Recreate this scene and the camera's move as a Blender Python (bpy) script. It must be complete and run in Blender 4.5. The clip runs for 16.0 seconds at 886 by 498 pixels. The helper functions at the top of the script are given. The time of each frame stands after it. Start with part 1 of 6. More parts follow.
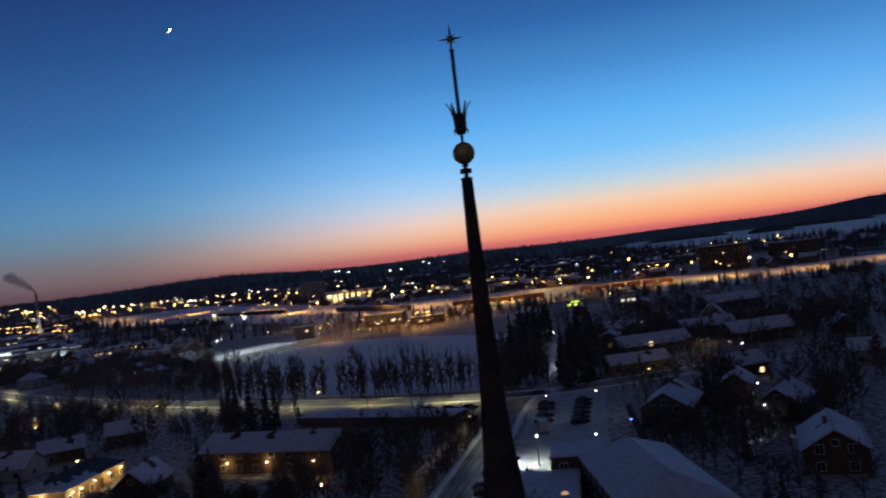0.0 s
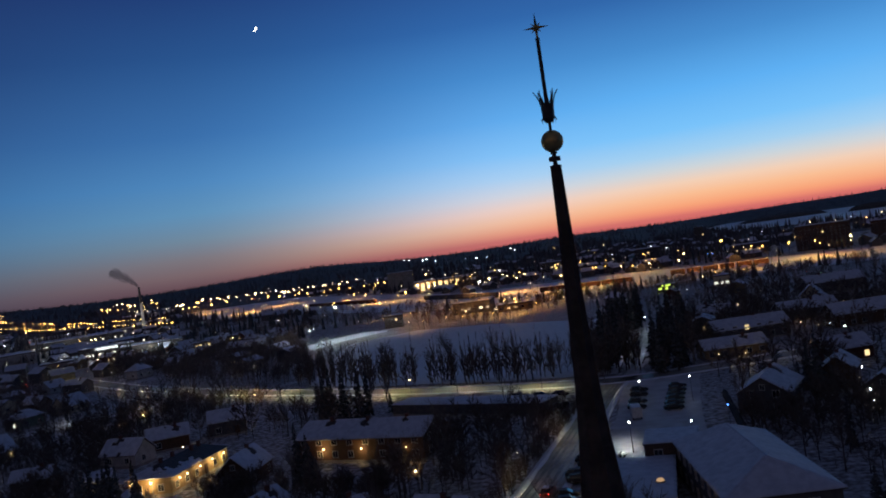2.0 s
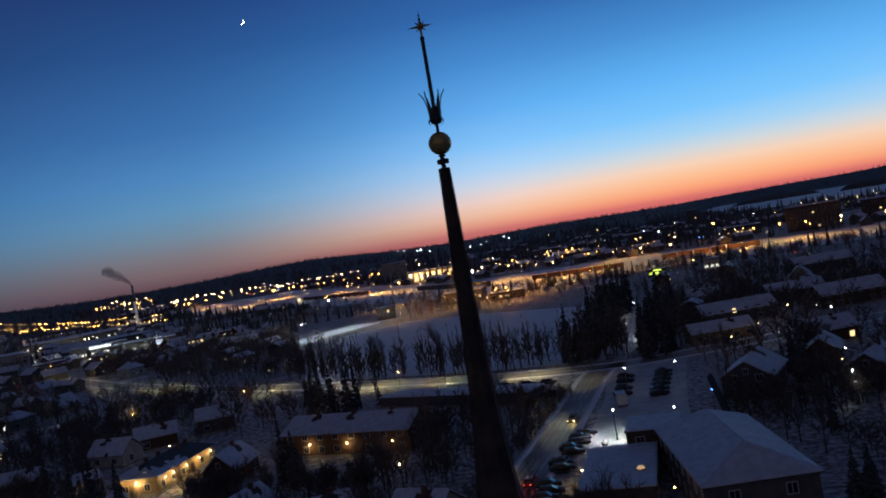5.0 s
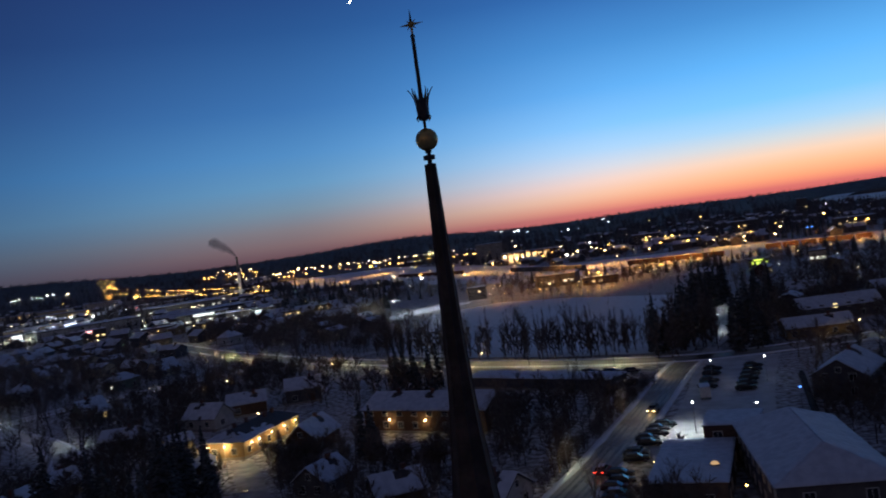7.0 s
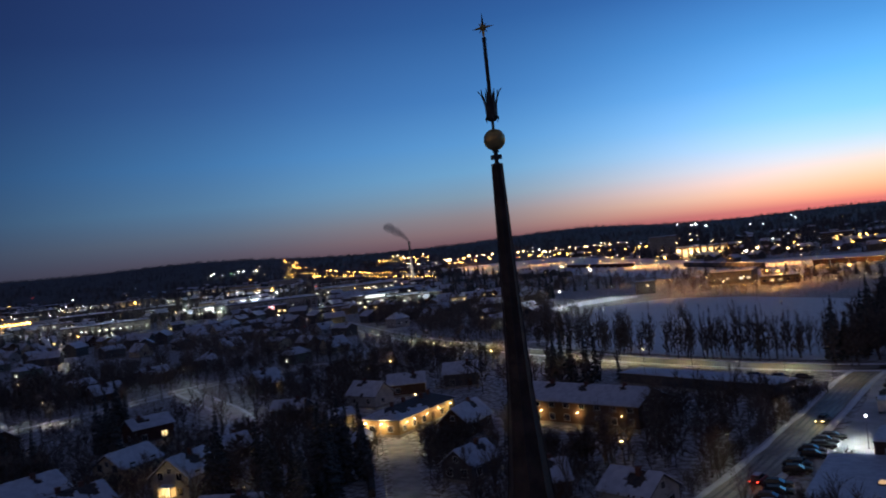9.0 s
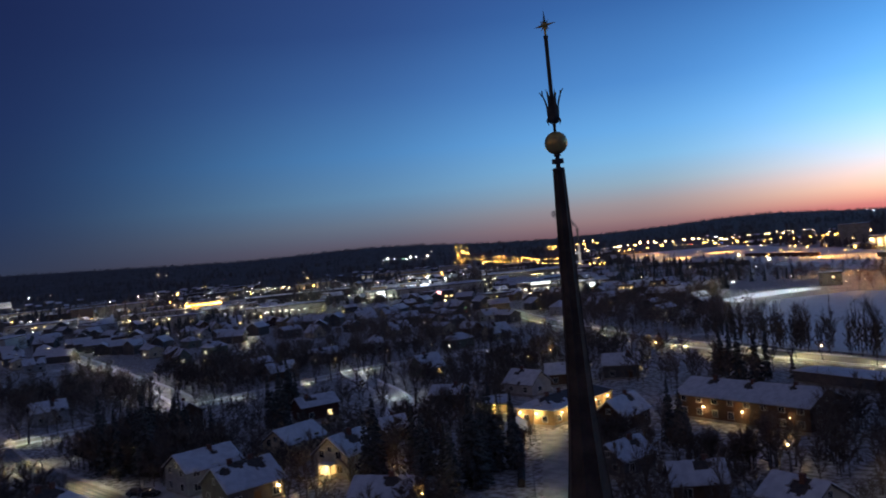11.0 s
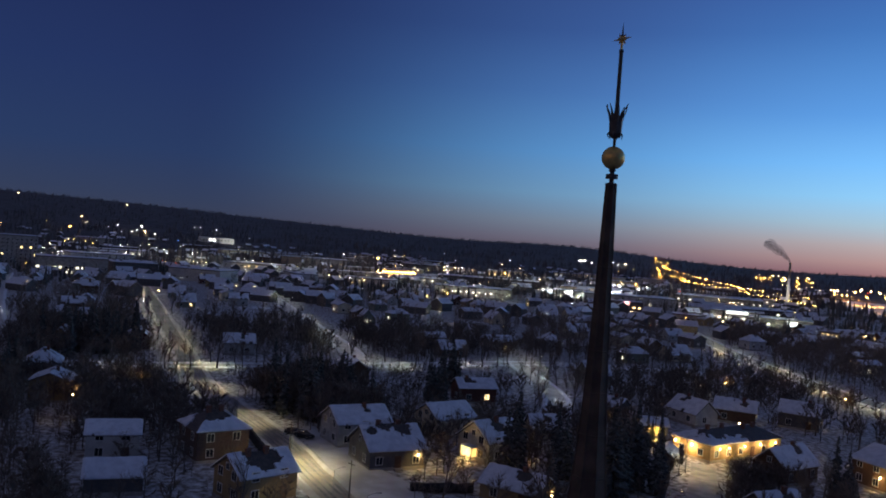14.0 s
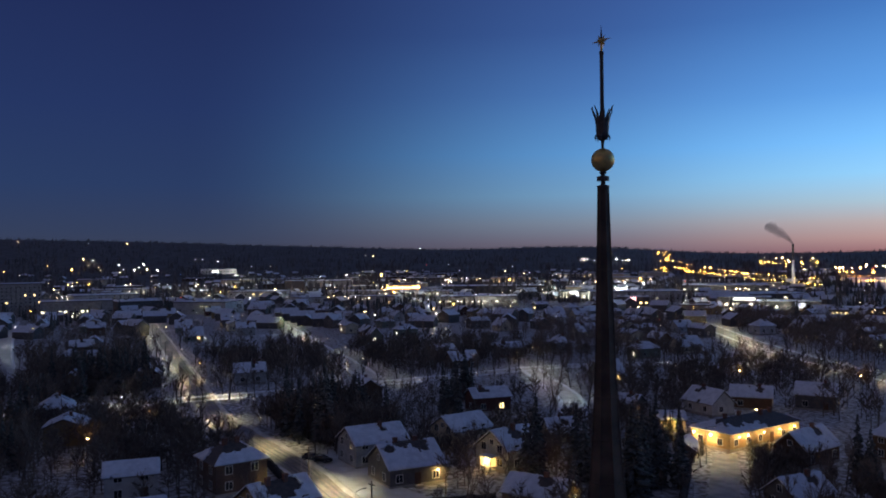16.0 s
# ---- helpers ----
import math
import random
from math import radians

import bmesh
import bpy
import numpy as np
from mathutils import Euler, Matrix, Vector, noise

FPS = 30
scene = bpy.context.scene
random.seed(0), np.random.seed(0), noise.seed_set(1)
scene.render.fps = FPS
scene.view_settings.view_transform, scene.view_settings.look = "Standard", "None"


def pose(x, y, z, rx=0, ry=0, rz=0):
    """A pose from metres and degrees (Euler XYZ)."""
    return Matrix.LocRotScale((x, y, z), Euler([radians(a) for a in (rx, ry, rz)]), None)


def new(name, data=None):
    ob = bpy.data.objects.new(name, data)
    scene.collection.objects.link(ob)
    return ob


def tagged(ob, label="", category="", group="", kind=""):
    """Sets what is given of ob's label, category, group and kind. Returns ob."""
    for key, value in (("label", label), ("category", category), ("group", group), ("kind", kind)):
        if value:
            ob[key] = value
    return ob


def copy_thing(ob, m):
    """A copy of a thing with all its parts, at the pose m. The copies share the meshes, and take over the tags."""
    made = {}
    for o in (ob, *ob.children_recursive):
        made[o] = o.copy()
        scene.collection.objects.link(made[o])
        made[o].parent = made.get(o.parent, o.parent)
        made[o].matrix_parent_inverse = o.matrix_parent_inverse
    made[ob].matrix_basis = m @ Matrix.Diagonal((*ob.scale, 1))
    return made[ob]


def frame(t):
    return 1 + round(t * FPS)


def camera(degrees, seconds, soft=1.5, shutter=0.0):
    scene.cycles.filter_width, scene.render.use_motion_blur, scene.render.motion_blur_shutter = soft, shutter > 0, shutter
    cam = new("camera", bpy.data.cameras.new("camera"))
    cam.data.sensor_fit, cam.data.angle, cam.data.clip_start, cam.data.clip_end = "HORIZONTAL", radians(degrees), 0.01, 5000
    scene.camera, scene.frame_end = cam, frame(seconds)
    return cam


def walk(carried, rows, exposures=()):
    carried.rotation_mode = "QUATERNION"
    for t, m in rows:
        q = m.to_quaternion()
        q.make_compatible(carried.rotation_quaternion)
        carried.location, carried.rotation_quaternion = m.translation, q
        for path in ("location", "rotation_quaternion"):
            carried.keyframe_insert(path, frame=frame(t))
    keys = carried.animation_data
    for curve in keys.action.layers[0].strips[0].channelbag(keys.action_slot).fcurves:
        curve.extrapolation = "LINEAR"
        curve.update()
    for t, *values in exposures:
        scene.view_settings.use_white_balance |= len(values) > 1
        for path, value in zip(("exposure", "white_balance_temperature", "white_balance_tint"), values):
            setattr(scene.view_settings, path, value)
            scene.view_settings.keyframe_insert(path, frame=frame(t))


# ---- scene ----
# A drone circles the spire, 41 m up and 23 m from it.
cam = camera(55.97, 16.0, soft=1.8, shutter=0.6)
PATH = [
    (0, 1.599, -23.285, 40.999, 90.497, 6.756, 6.180),
    (0.5, 1.501, -23.418, 41.017, 90.188, 6.613, 9.045),
    (1, 1.443, -23.462, 41.040, 90.208, 6.663, 10.855),
    (1.5, 1.435, -23.573, 41.069, 90.345, 6.9, 11.829),
    (2, 1.513, -23.652, 41.064, 90.401, 8.152, 12.140),
    (2.5, 1.657, -23.572, 41.049, 90.411, 9.246, 12.132),
    (3, 1.903, -23.394, 41.071, 90.646, 10.386, 12.117),
    (3.5, 2.346, -23.236, 41.067, 90.702, 10.637, 11.971),
    (3.7, 2.616, -23.183, 41.089, 90.519, 10.38, 11.904),
    (5.8, 5.526, -22.067, 41.083, 89.227, 8.928, 12.453),
    (6, 5.893, -22.080, 41.102, 89.124, 8.65, 13.067),
    (6.5, 6.733, -22.080, 41.042, 89.061, 8.228, 15.563),
    (7, 7.492, -22.039, 40.995, 89.297, 7.835, 18.603),
    (7.5, 8.273, -22.057, 40.961, 89.548, 7.215, 21.563),
    (8, 9.105, -22.018, 40.859, 89.829, 6.193, 24.564),
    (8.5, 9.863, -21.851, 40.846, 90.005, 5.902, 27.490),
    (9, 10.567, -21.520, 40.856, 89.942, 5.945, 30.434),
    (9.2, 10.814, -21.329, 40.869, 90.033, 5.994, 31.614),
    (11.3, 13.128, -18.844, 41.170, 90.142, 5.34, 43.769),
    (11.5, 13.396, -18.697, 41.165, 90.164, 5.178, 44.865),
    (12, 14.147, -18.451, 41.091, 90.368, 4.951, 47.713),
    (12.5, 14.794, -18.042, 41.030, 90.415, 4.544, 50.492),
    (13, 15.363, -17.465, 41.000, 90.249, 3.44, 53.222),
    (13.3, 15.535, -16.961, 40.990, 90.007, 1.38, 54.502),
    (13.5, 15.725, -16.694, 41.023, 89.78, -0.673, 55.040),
    (13.7, 15.941, -16.501, 41.023, 89.745, -3.204, 55.454),
    (14, 16.160, -16.356, 41.040, 89.872, -4.367, 55.711),
    (14.5, 16.128, -16.184, 41.117, 90.631, -1.403, 55.945),
    (15, 16.146, -16.246, 41.194, 90.537, 1.539, 56.024),
    (15.5, 16.092, -16.173, 41.232, 90.327, 1.246, 55.947),
    (16, 16.153, -16.195, 41.185, 90.657, 0.621, 55.861),
]
walk(cam, [(t, pose(*p)) for t, *p in PATH], [(0, 0.0, 6500, 10), (5, 0.05, 6500, 10), (9, 0.4, 6650, 10), (12, 0.95, 7150, 10), (16, 1.2, 7400, 10)])

# ---- light: dusk sky, no sun above the horizon ----
def lin(r, g, b):
    f = lambda c: c / 12.92 if c <= 0.04045 else ((c + 0.055) / 1.055) ** 2.4
    return (f(r / 255), f(g / 255), f(b / 255), 1.0)


SUNSET = -8.7  # azimuth of the afterglow, degrees left of +y


def make_world():
    world = bpy.data.worlds.new("dusk_sky")
    scene.world = world
    world.use_nodes = True
    nt = world.node_tree
    nt.nodes.clear()
    N, L = nt.nodes.new, nt.links.new
    out, bg = N("ShaderNodeOutputWorld"), N("ShaderNodeBackground")
    co, sep = N("ShaderNodeTexCoord"), N("ShaderNodeSeparateXYZ")
    L(co.outputs["Generated"], sep.inputs[0])
    # elevation 0..30 degrees -> 0..1
    up = N("ShaderNodeMath"); up.operation = "ARCSINE"
    L(sep.outputs["Z"], up.inputs[0])
    el = N("ShaderNodeMapRange")
    el.inputs["From Min"].default_value, el.inputs["From Max"].default_value = radians(-2), radians(38)
    L(up.outputs[0], el.inputs["Value"])
    # horizontal angle from the afterglow, 0..1 for 0..180 degrees
    flat = N("ShaderNodeVectorMath"); flat.operation = "MULTIPLY"; flat.inputs[1].default_value = (1, 1, 0)
    L(co.outputs["Generated"], flat.inputs[0])
    unit = N("ShaderNodeVectorMath"); unit.operation = "NORMALIZE"
    L(flat.outputs[0], unit.inputs[0])
    dot = N("ShaderNodeVectorMath"); dot.operation = "DOT_PRODUCT"
    dot.inputs[1].default_value = (-math.sin(radians(SUNSET)), math.cos(radians(SUNSET)), 0)
    L(unit.outputs[0], dot.inputs[0])
    ang = N("ShaderNodeMath"); ang.operation = "ARCCOSINE"
    L(dot.outputs["Value"], ang.inputs[0])

    def ramp(stops):
        r = N("ShaderNodeValToRGB")
        r.color_ramp.interpolation = "LINEAR"
        es = r.color_ramp.elements
        while len(es) < len(stops):
            es.new(0.5)
        for e, (deg, c) in zip(es, stops):
            e.position, e.color = (deg + 2) / 40, lin(*c)
        L(el.outputs[0], r.inputs[0])
        return r

    near = ramp([(-2, (180, 86, 82)), (0.3, (210, 108, 106)), (0.65, (239, 142, 114)), (1.0, (248, 165, 122)), (1.7, (250, 190, 147)),
                 (2.5, (243, 208, 182)), (3.4, (206, 213, 217)), (4.4, (164, 208, 240)), (6.0, (122, 195, 250)), (8.5, (95, 176, 243)), (11.5, (71, 141, 208)), (15, (49, 103, 171)), (19, (38, 76, 140)), (27, (28, 44, 86)), (38, (42, 48, 71))])
    shoulder = ramp([(-2, (168, 82, 86)), (0.3, (192, 108, 108)), (0.8, (218, 152, 134)), (1.5, (234, 190, 168)), (2.3, (234, 206, 202)), (3.3, (208, 212, 229)),
                     (4.6, (172, 207, 244)), (6.2, (134, 192, 246)), (8.5, (97, 166, 232)), (11.5, (71, 139, 207)), (15, (49, 103, 171)), (19, (38, 76, 140)), (27, (28, 44, 86)), (38, (42, 48, 71))])
    flank = ramp([(-2, (86, 60, 68)), (0.3, (108, 80, 88)), (1.0, (124, 102, 106)), (2.0, (126, 119, 126)), (3.3, (114, 138, 158)), (5.0, (96, 146, 186)),
                  (7.0, (79, 136, 190)), (10, (59, 112, 172)), (15, (41, 84, 142)), (19, (33, 63, 120)), (27, (27, 42, 83)), (38, (42, 48, 71))])
    mid = ramp([(-2, (50, 40, 52)), (0.0, (66, 60, 76)), (1.0, (79, 76, 92)), (2.3, (86, 99, 118)), (4.2, (79, 117, 151)),
                (7.0, (61, 111, 162)), (11, (47, 86, 140)), (15, (36, 65, 117)), (20, (32, 54, 103)), (28, (26, 40, 76)), (38, (42, 48, 71))])
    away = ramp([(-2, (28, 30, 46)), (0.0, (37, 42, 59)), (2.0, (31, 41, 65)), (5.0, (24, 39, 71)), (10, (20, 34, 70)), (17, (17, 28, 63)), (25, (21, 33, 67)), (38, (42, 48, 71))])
    # opposite the afterglow, out of view, a dusty pinkish band is added as fill
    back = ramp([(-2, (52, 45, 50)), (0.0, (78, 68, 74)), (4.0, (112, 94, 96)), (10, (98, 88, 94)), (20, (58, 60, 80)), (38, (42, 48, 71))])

    def span(a, b):
        m = N("ShaderNodeMapRange"); m.interpolation_type = "SMOOTHSTEP"
        m.inputs["From Min"].default_value, m.inputs["From Max"].default_value = radians(a), radians(b)
        L(ang.outputs[0], m.inputs["Value"])
        return m

    def blend(fac, a, c):
        m = N("ShaderNodeMix"); m.data_type = "RGBA"
        L(fac.outputs[0], m.inputs["Factor"]); L(a, m.inputs["A"]); L(c, m.inputs["B"])
        return m.outputs["Result"]

    glow = blend(span(3, 25), near.outputs[0], shoulder.outputs[0])
    warm = blend(span(14, 38), glow, flank.outputs[0])
    low = blend(span(33, 57), warm, mid.outputs[0])
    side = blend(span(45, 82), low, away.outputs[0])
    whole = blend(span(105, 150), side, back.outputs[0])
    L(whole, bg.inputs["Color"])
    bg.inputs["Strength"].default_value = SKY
    L(bg.outputs[0], out.inputs[0])


SKY = 1.0
make_world()


# ---- materials ----
def material(name, base, rough=0.8, metal=0.0, base2=None, scale=3.0, fine=0.0, bump=0.15, bump_scale=12.0, spec=0.3, lo=0.4, hi=0.62, per_object=0.0):
    """Two colours mixed by noise at two scales, with a noise bump."""
    mat = bpy.data.materials.new(name)
    mat.use_nodes = True
    nt = mat.node_tree
    N, L = nt.nodes.new, nt.links.new
    b = nt.nodes["Principled BSDF"]
    b.inputs["Roughness"].default_value, b.inputs["Metallic"].default_value = rough, metal
    b.inputs["Specular IOR Level"].default_value = spec
    co = N("ShaderNodeTexCoord")
    n1, n2 = N("ShaderNodeTexNoise"), N("ShaderNodeTexNoise")
    n1.inputs["Scale"].default_value, n2.inputs["Scale"].default_value = scale, bump_scale
    n1.inputs["Detail"].default_value, n2.inputs["Detail"].default_value = 6, 4
    L(co.outputs["Object"], n1.inputs["Vector"]); L(co.outputs["Object"], n2.inputs["Vector"])
    rng = N("ShaderNodeMapRange")
    rng.inputs["From Min"].default_value, rng.inputs["From Max"].default_value = lo, hi
    L(n1.outputs["Fac"], rng.inputs["Value"])
    mx = N("ShaderNodeMix"); mx.data_type = "RGBA"
    mx.inputs["A"].default_value = (*base, 1)
    mx.inputs["B"].default_value = (*(base2 or [c * 0.75 for c in base]), 1)
    L(rng.outputs[0], mx.inputs["Factor"])
    src = mx.outputs["Result"]
    if fine:
        m2 = N("ShaderNodeMix"); m2.data_type = "RGBA"; m2.blend_type = "MULTIPLY"
        m2.inputs["Factor"].default_value = fine
        L(src, m2.inputs["A"]); L(n2.outputs["Color"], m2.inputs["B"])
        src = m2.outputs["Result"]
    if per_object:
        inf, hsv = N("ShaderNodeObjectInfo"), N("ShaderNodeHueSaturation")
        r2 = N("ShaderNodeMapRange")
        r2.inputs["To Min"].default_value, r2.inputs["To Max"].default_value = 1 - per_object, 1 + per_object
        L(inf.outputs["Random"], r2.inputs["Value"]); L(r2.outputs[0], hsv.inputs["Value"]); L(src, hsv.inputs["Color"])
        src = hsv.outputs["Color"]
    L(src, b.inputs["Base Color"])
    if bump:
        bp = N("ShaderNodeBump"); bp.inputs["Strength"].default_value = bump; bp.inputs["Distance"].default_value = 0.05
        L(n2.outputs["Fac"], bp.inputs["Height"]); L(bp.outputs[0], b.inputs["Normal"])
    return mat


def board_wall(name, base, pitch=0.14, horizontal=False):
    """Painted weatherboard: a band bump at the board's pitch and faded paint."""
    mat = material(name, base, 0.75, scale=0.6, bump=0)
    nt = mat.node_tree
    N, L = nt.nodes.new, nt.links.new
    co, mp, wv, bp = N("ShaderNodeTexCoord"), N("ShaderNodeMapping"), N("ShaderNodeTexWave"), N("ShaderNodeBump")
    wv.bands_direction = "Z" if horizontal else "DIAGONAL"
    mp.inputs["Scale"].default_value = (1, 1, 1 if horizontal else 0)
    wv.inputs["Scale"].default_value = 0.31 / pitch
    bp.inputs["Strength"].default_value, bp.inputs["Distance"].default_value = 0.5, 0.02
    L(co.outputs["Object"], mp.inputs[0]); L(mp.outputs[0], wv.inputs["Vector"])
    L(wv.outputs["Fac"], bp.inputs["Height"])
    L(bp.outputs[0], nt.nodes["Principled BSDF"].inputs["Normal"])
    return mat


def glowing(name, colour, strength):
    mat = bpy.data.materials.new(name)
    mat.use_nodes = True
    b = mat.node_tree.nodes["Principled BSDF"]
    b.inputs["Base Color"].default_value = (0.3, 0.3, 0.3, 1)
    b.inputs["Emission Color"].default_value = (*colour, 1)
    b.inputs["Emission Strength"].default_value = strength
    return mat


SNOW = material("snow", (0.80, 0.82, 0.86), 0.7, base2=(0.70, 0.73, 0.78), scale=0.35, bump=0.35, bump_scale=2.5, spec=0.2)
# snow on roofs is tinted blue: dusk sky light put into its colour
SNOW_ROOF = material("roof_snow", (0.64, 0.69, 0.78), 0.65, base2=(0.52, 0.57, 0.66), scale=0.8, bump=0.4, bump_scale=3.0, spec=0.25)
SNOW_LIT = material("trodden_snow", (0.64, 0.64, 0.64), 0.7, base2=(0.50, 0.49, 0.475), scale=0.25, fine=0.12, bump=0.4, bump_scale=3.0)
ROAD = material("snowy_asphalt", (0.46, 0.43, 0.38), 0.6, base2=(0.26, 0.235, 0.20), scale=0.12, fine=0.2, bump=0.3, bump_scale=4.0)
DRIVE = material("trodden_drive", (0.56, 0.55, 0.54), 0.7, base2=(0.36, 0.35, 0.34), scale=0.35, fine=0.3, bump=0.5, bump_scale=2.0)
TRACK = material("wet_wheel_track", (0.085, 0.078, 0.070), 0.35, base2=(0.19, 0.17, 0.15), scale=0.8, bump=0.2, bump_scale=9.0, spec=0.5)
COPPER = material("dark_sheet_copper", (0.11, 0.080, 0.066), 0.6, 0.15, base2=(0.060, 0.046, 0.040), scale=1.4, fine=0.4, bump=0.2, bump_scale=6)
IRON = material("black_iron", (0.05, 0.05, 0.055), 0.5, 0.3, base2=(0.075, 0.07, 0.068), scale=6, bump=0.1, bump_scale=30)
GOLD = material("weathered_gilding", (0.80, 0.55, 0.20), 0.40, 0.9, base2=(0.56, 0.39, 0.17), scale=3.5, fine=0.3, bump=0.12, bump_scale=18)
STONE = material("tower_plaster", (0.42, 0.40, 0.37), 0.9, base2=(0.32, 0.30, 0.28), scale=0.7, bump=0.3, bump_scale=7)
BARK = material("bark", (0.09, 0.075, 0.065), 0.95, base2=(0.17, 0.155, 0.145), scale=4, bump=0.5, bump_scale=20)
# twig brown is lifted so the veil over dark areas sits in the colour
TWIG = material("frosted_twigs", (0.135, 0.105, 0.088), 0.95, base2=(0.225, 0.188, 0.165), scale=0.8, bump=0, per_object=0.3)
NEEDLE = material("spruce_needles", (0.055, 0.062, 0.055), 0.9, base2=(0.145, 0.15, 0.15), scale=1.1, bump=0, per_object=0.3)
# far forest is paled in its colour to stand in for distance haze
HAZED_WOOD = material("frosted_forest", (0.095, 0.088, 0.092), 0.95, base2=(0.155, 0.146, 0.152), scale=0.03, bump=0)
ROOFING = material("dark_roof_sheet", (0.055, 0.050, 0.052), 0.6, base2=(0.09, 0.075, 0.07), scale=1.5, bump=0.2, bump_scale=8)
BRICK_RED = material("chimney_brick", (0.20, 0.10, 0.075), 0.9, base2=(0.13, 0.07, 0.055), scale=5, bump=0.4, bump_scale=25)
FRAME = material("white_window_frame", (0.70, 0.70, 0.68), 0.5, base2=(0.58, 0.58, 0.56), scale=3, bump=0)
CONCRETE = material("concrete", (0.34, 0.33, 0.32), 0.9, base2=(0.25, 0.24, 0.23), scale=0.5, bump=0.2, bump_scale=5)
STEEL = material("galvanised_steel", (0.30, 0.31, 0.32), 0.5, 0.6, base2=(0.22, 0.22, 0.23), scale=2, bump=0)
RUBBER = material("tyre_rubber", (0.02, 0.02, 0.02), 0.9, scale=8, bump=0)
HEDGE = material("hedge_twigs", (0.030, 0.026, 0.024), 0.95, base2=(0.07, 0.064, 0.06), scale=1.5, bump=0.6, bump_scale=8)
SMOKE = material("flue_smoke", (0.34, 0.33, 0.37), 1.0, base2=(0.26, 0.25, 0.29), scale=0.08, bump=0)
SMOKE.node_tree.nodes["Principled BSDF"].inputs["Alpha"].default_value = 0.16
PANE = bpy.data.materials.new("dark_window_glass"); PANE.use_nodes = True
_b = PANE.node_tree.nodes["Principled BSDF"]
_b.inputs["Base Color"].default_value, _b.inputs["Roughness"].default_value, _b.inputs["Specular IOR Level"].default_value = (0.015, 0.018, 0.022, 1), 0.08, 0.6
WALLS = {
    "ochre": board_wall("ochre_weatherboard", (0.30, 0.22, 0.12)), "red": board_wall("red_weatherboard", (0.11, 0.045, 0.035)),
    "grey": board_wall("grey_weatherboard", (0.36, 0.37, 0.37), horizontal=True), "white": board_wall("white_weatherboard", (0.50, 0.50, 0.48), horizontal=True),
    "brown": board_wall("brown_weatherboard", (0.13, 0.08, 0.05)), "green": board_wall("green_weatherboard", (0.20, 0.24, 0.19)),
    "cream": material("cream_plaster", (0.60, 0.52, 0.38), 0.9, base2=(0.50, 0.43, 0.31), scale=0.5, bump=0.2, bump_scale=9),
    "brick": material("brown_brick", (0.125, 0.085, 0.065), 0.9, base2=(0.085, 0.06, 0.05), scale=3, bump=0.4, bump_scale=22),
    "slate": material("dark_rendering", (0.10, 0.10, 0.105), 0.9, base2=(0.14, 0.135, 0.13), scale=0.8, bump=0.2, bump_scale=9),
}
GLOW = {
    "warm": glowing("warm_lamp_glow", (1.0, 0.72, 0.36), 18), "orange": glowing("sodium_lamp_glow", (1.0, 0.50, 0.11), 19),
    "white": glowing("white_lamp_glow", (0.86, 0.95, 1.0), 18), "red": glowing("red_lamp_glow", (1.0, 0.05, 0.03), 5),
    "green": glowing("green_sign_glow", (0.35, 1.0, 0.45), 3), "blue": glowing("blue_sign_glow", (0.08, 0.25, 1.0), 5),
    "lime": glowing("lime_shop_glow", (0.75, 1.0, 0.12), 1.6), "pink": glowing("pink_sign_glow", (1.0, 0.45, 0.5), 4),
    "window": glowing("lit_window_glow", (1.0, 0.72, 0.34), 1.6), "pale_window": glowing("pale_window_glow", (0.95, 0.95, 0.80), 1.3),
    "porch": glowing("porch_glow", (1.0, 0.58, 0.18), 0.75), "moon": glowing("moonlit_rock", (1.0, 0.97, 0.88), 4), "skylight": glowing("dim_skylight_glow", (1.0, 0.62, 0.3), 0.5), "neon": glowing("white_sign_glow", (0.9, 1.0, 1.0), 1.2),
}


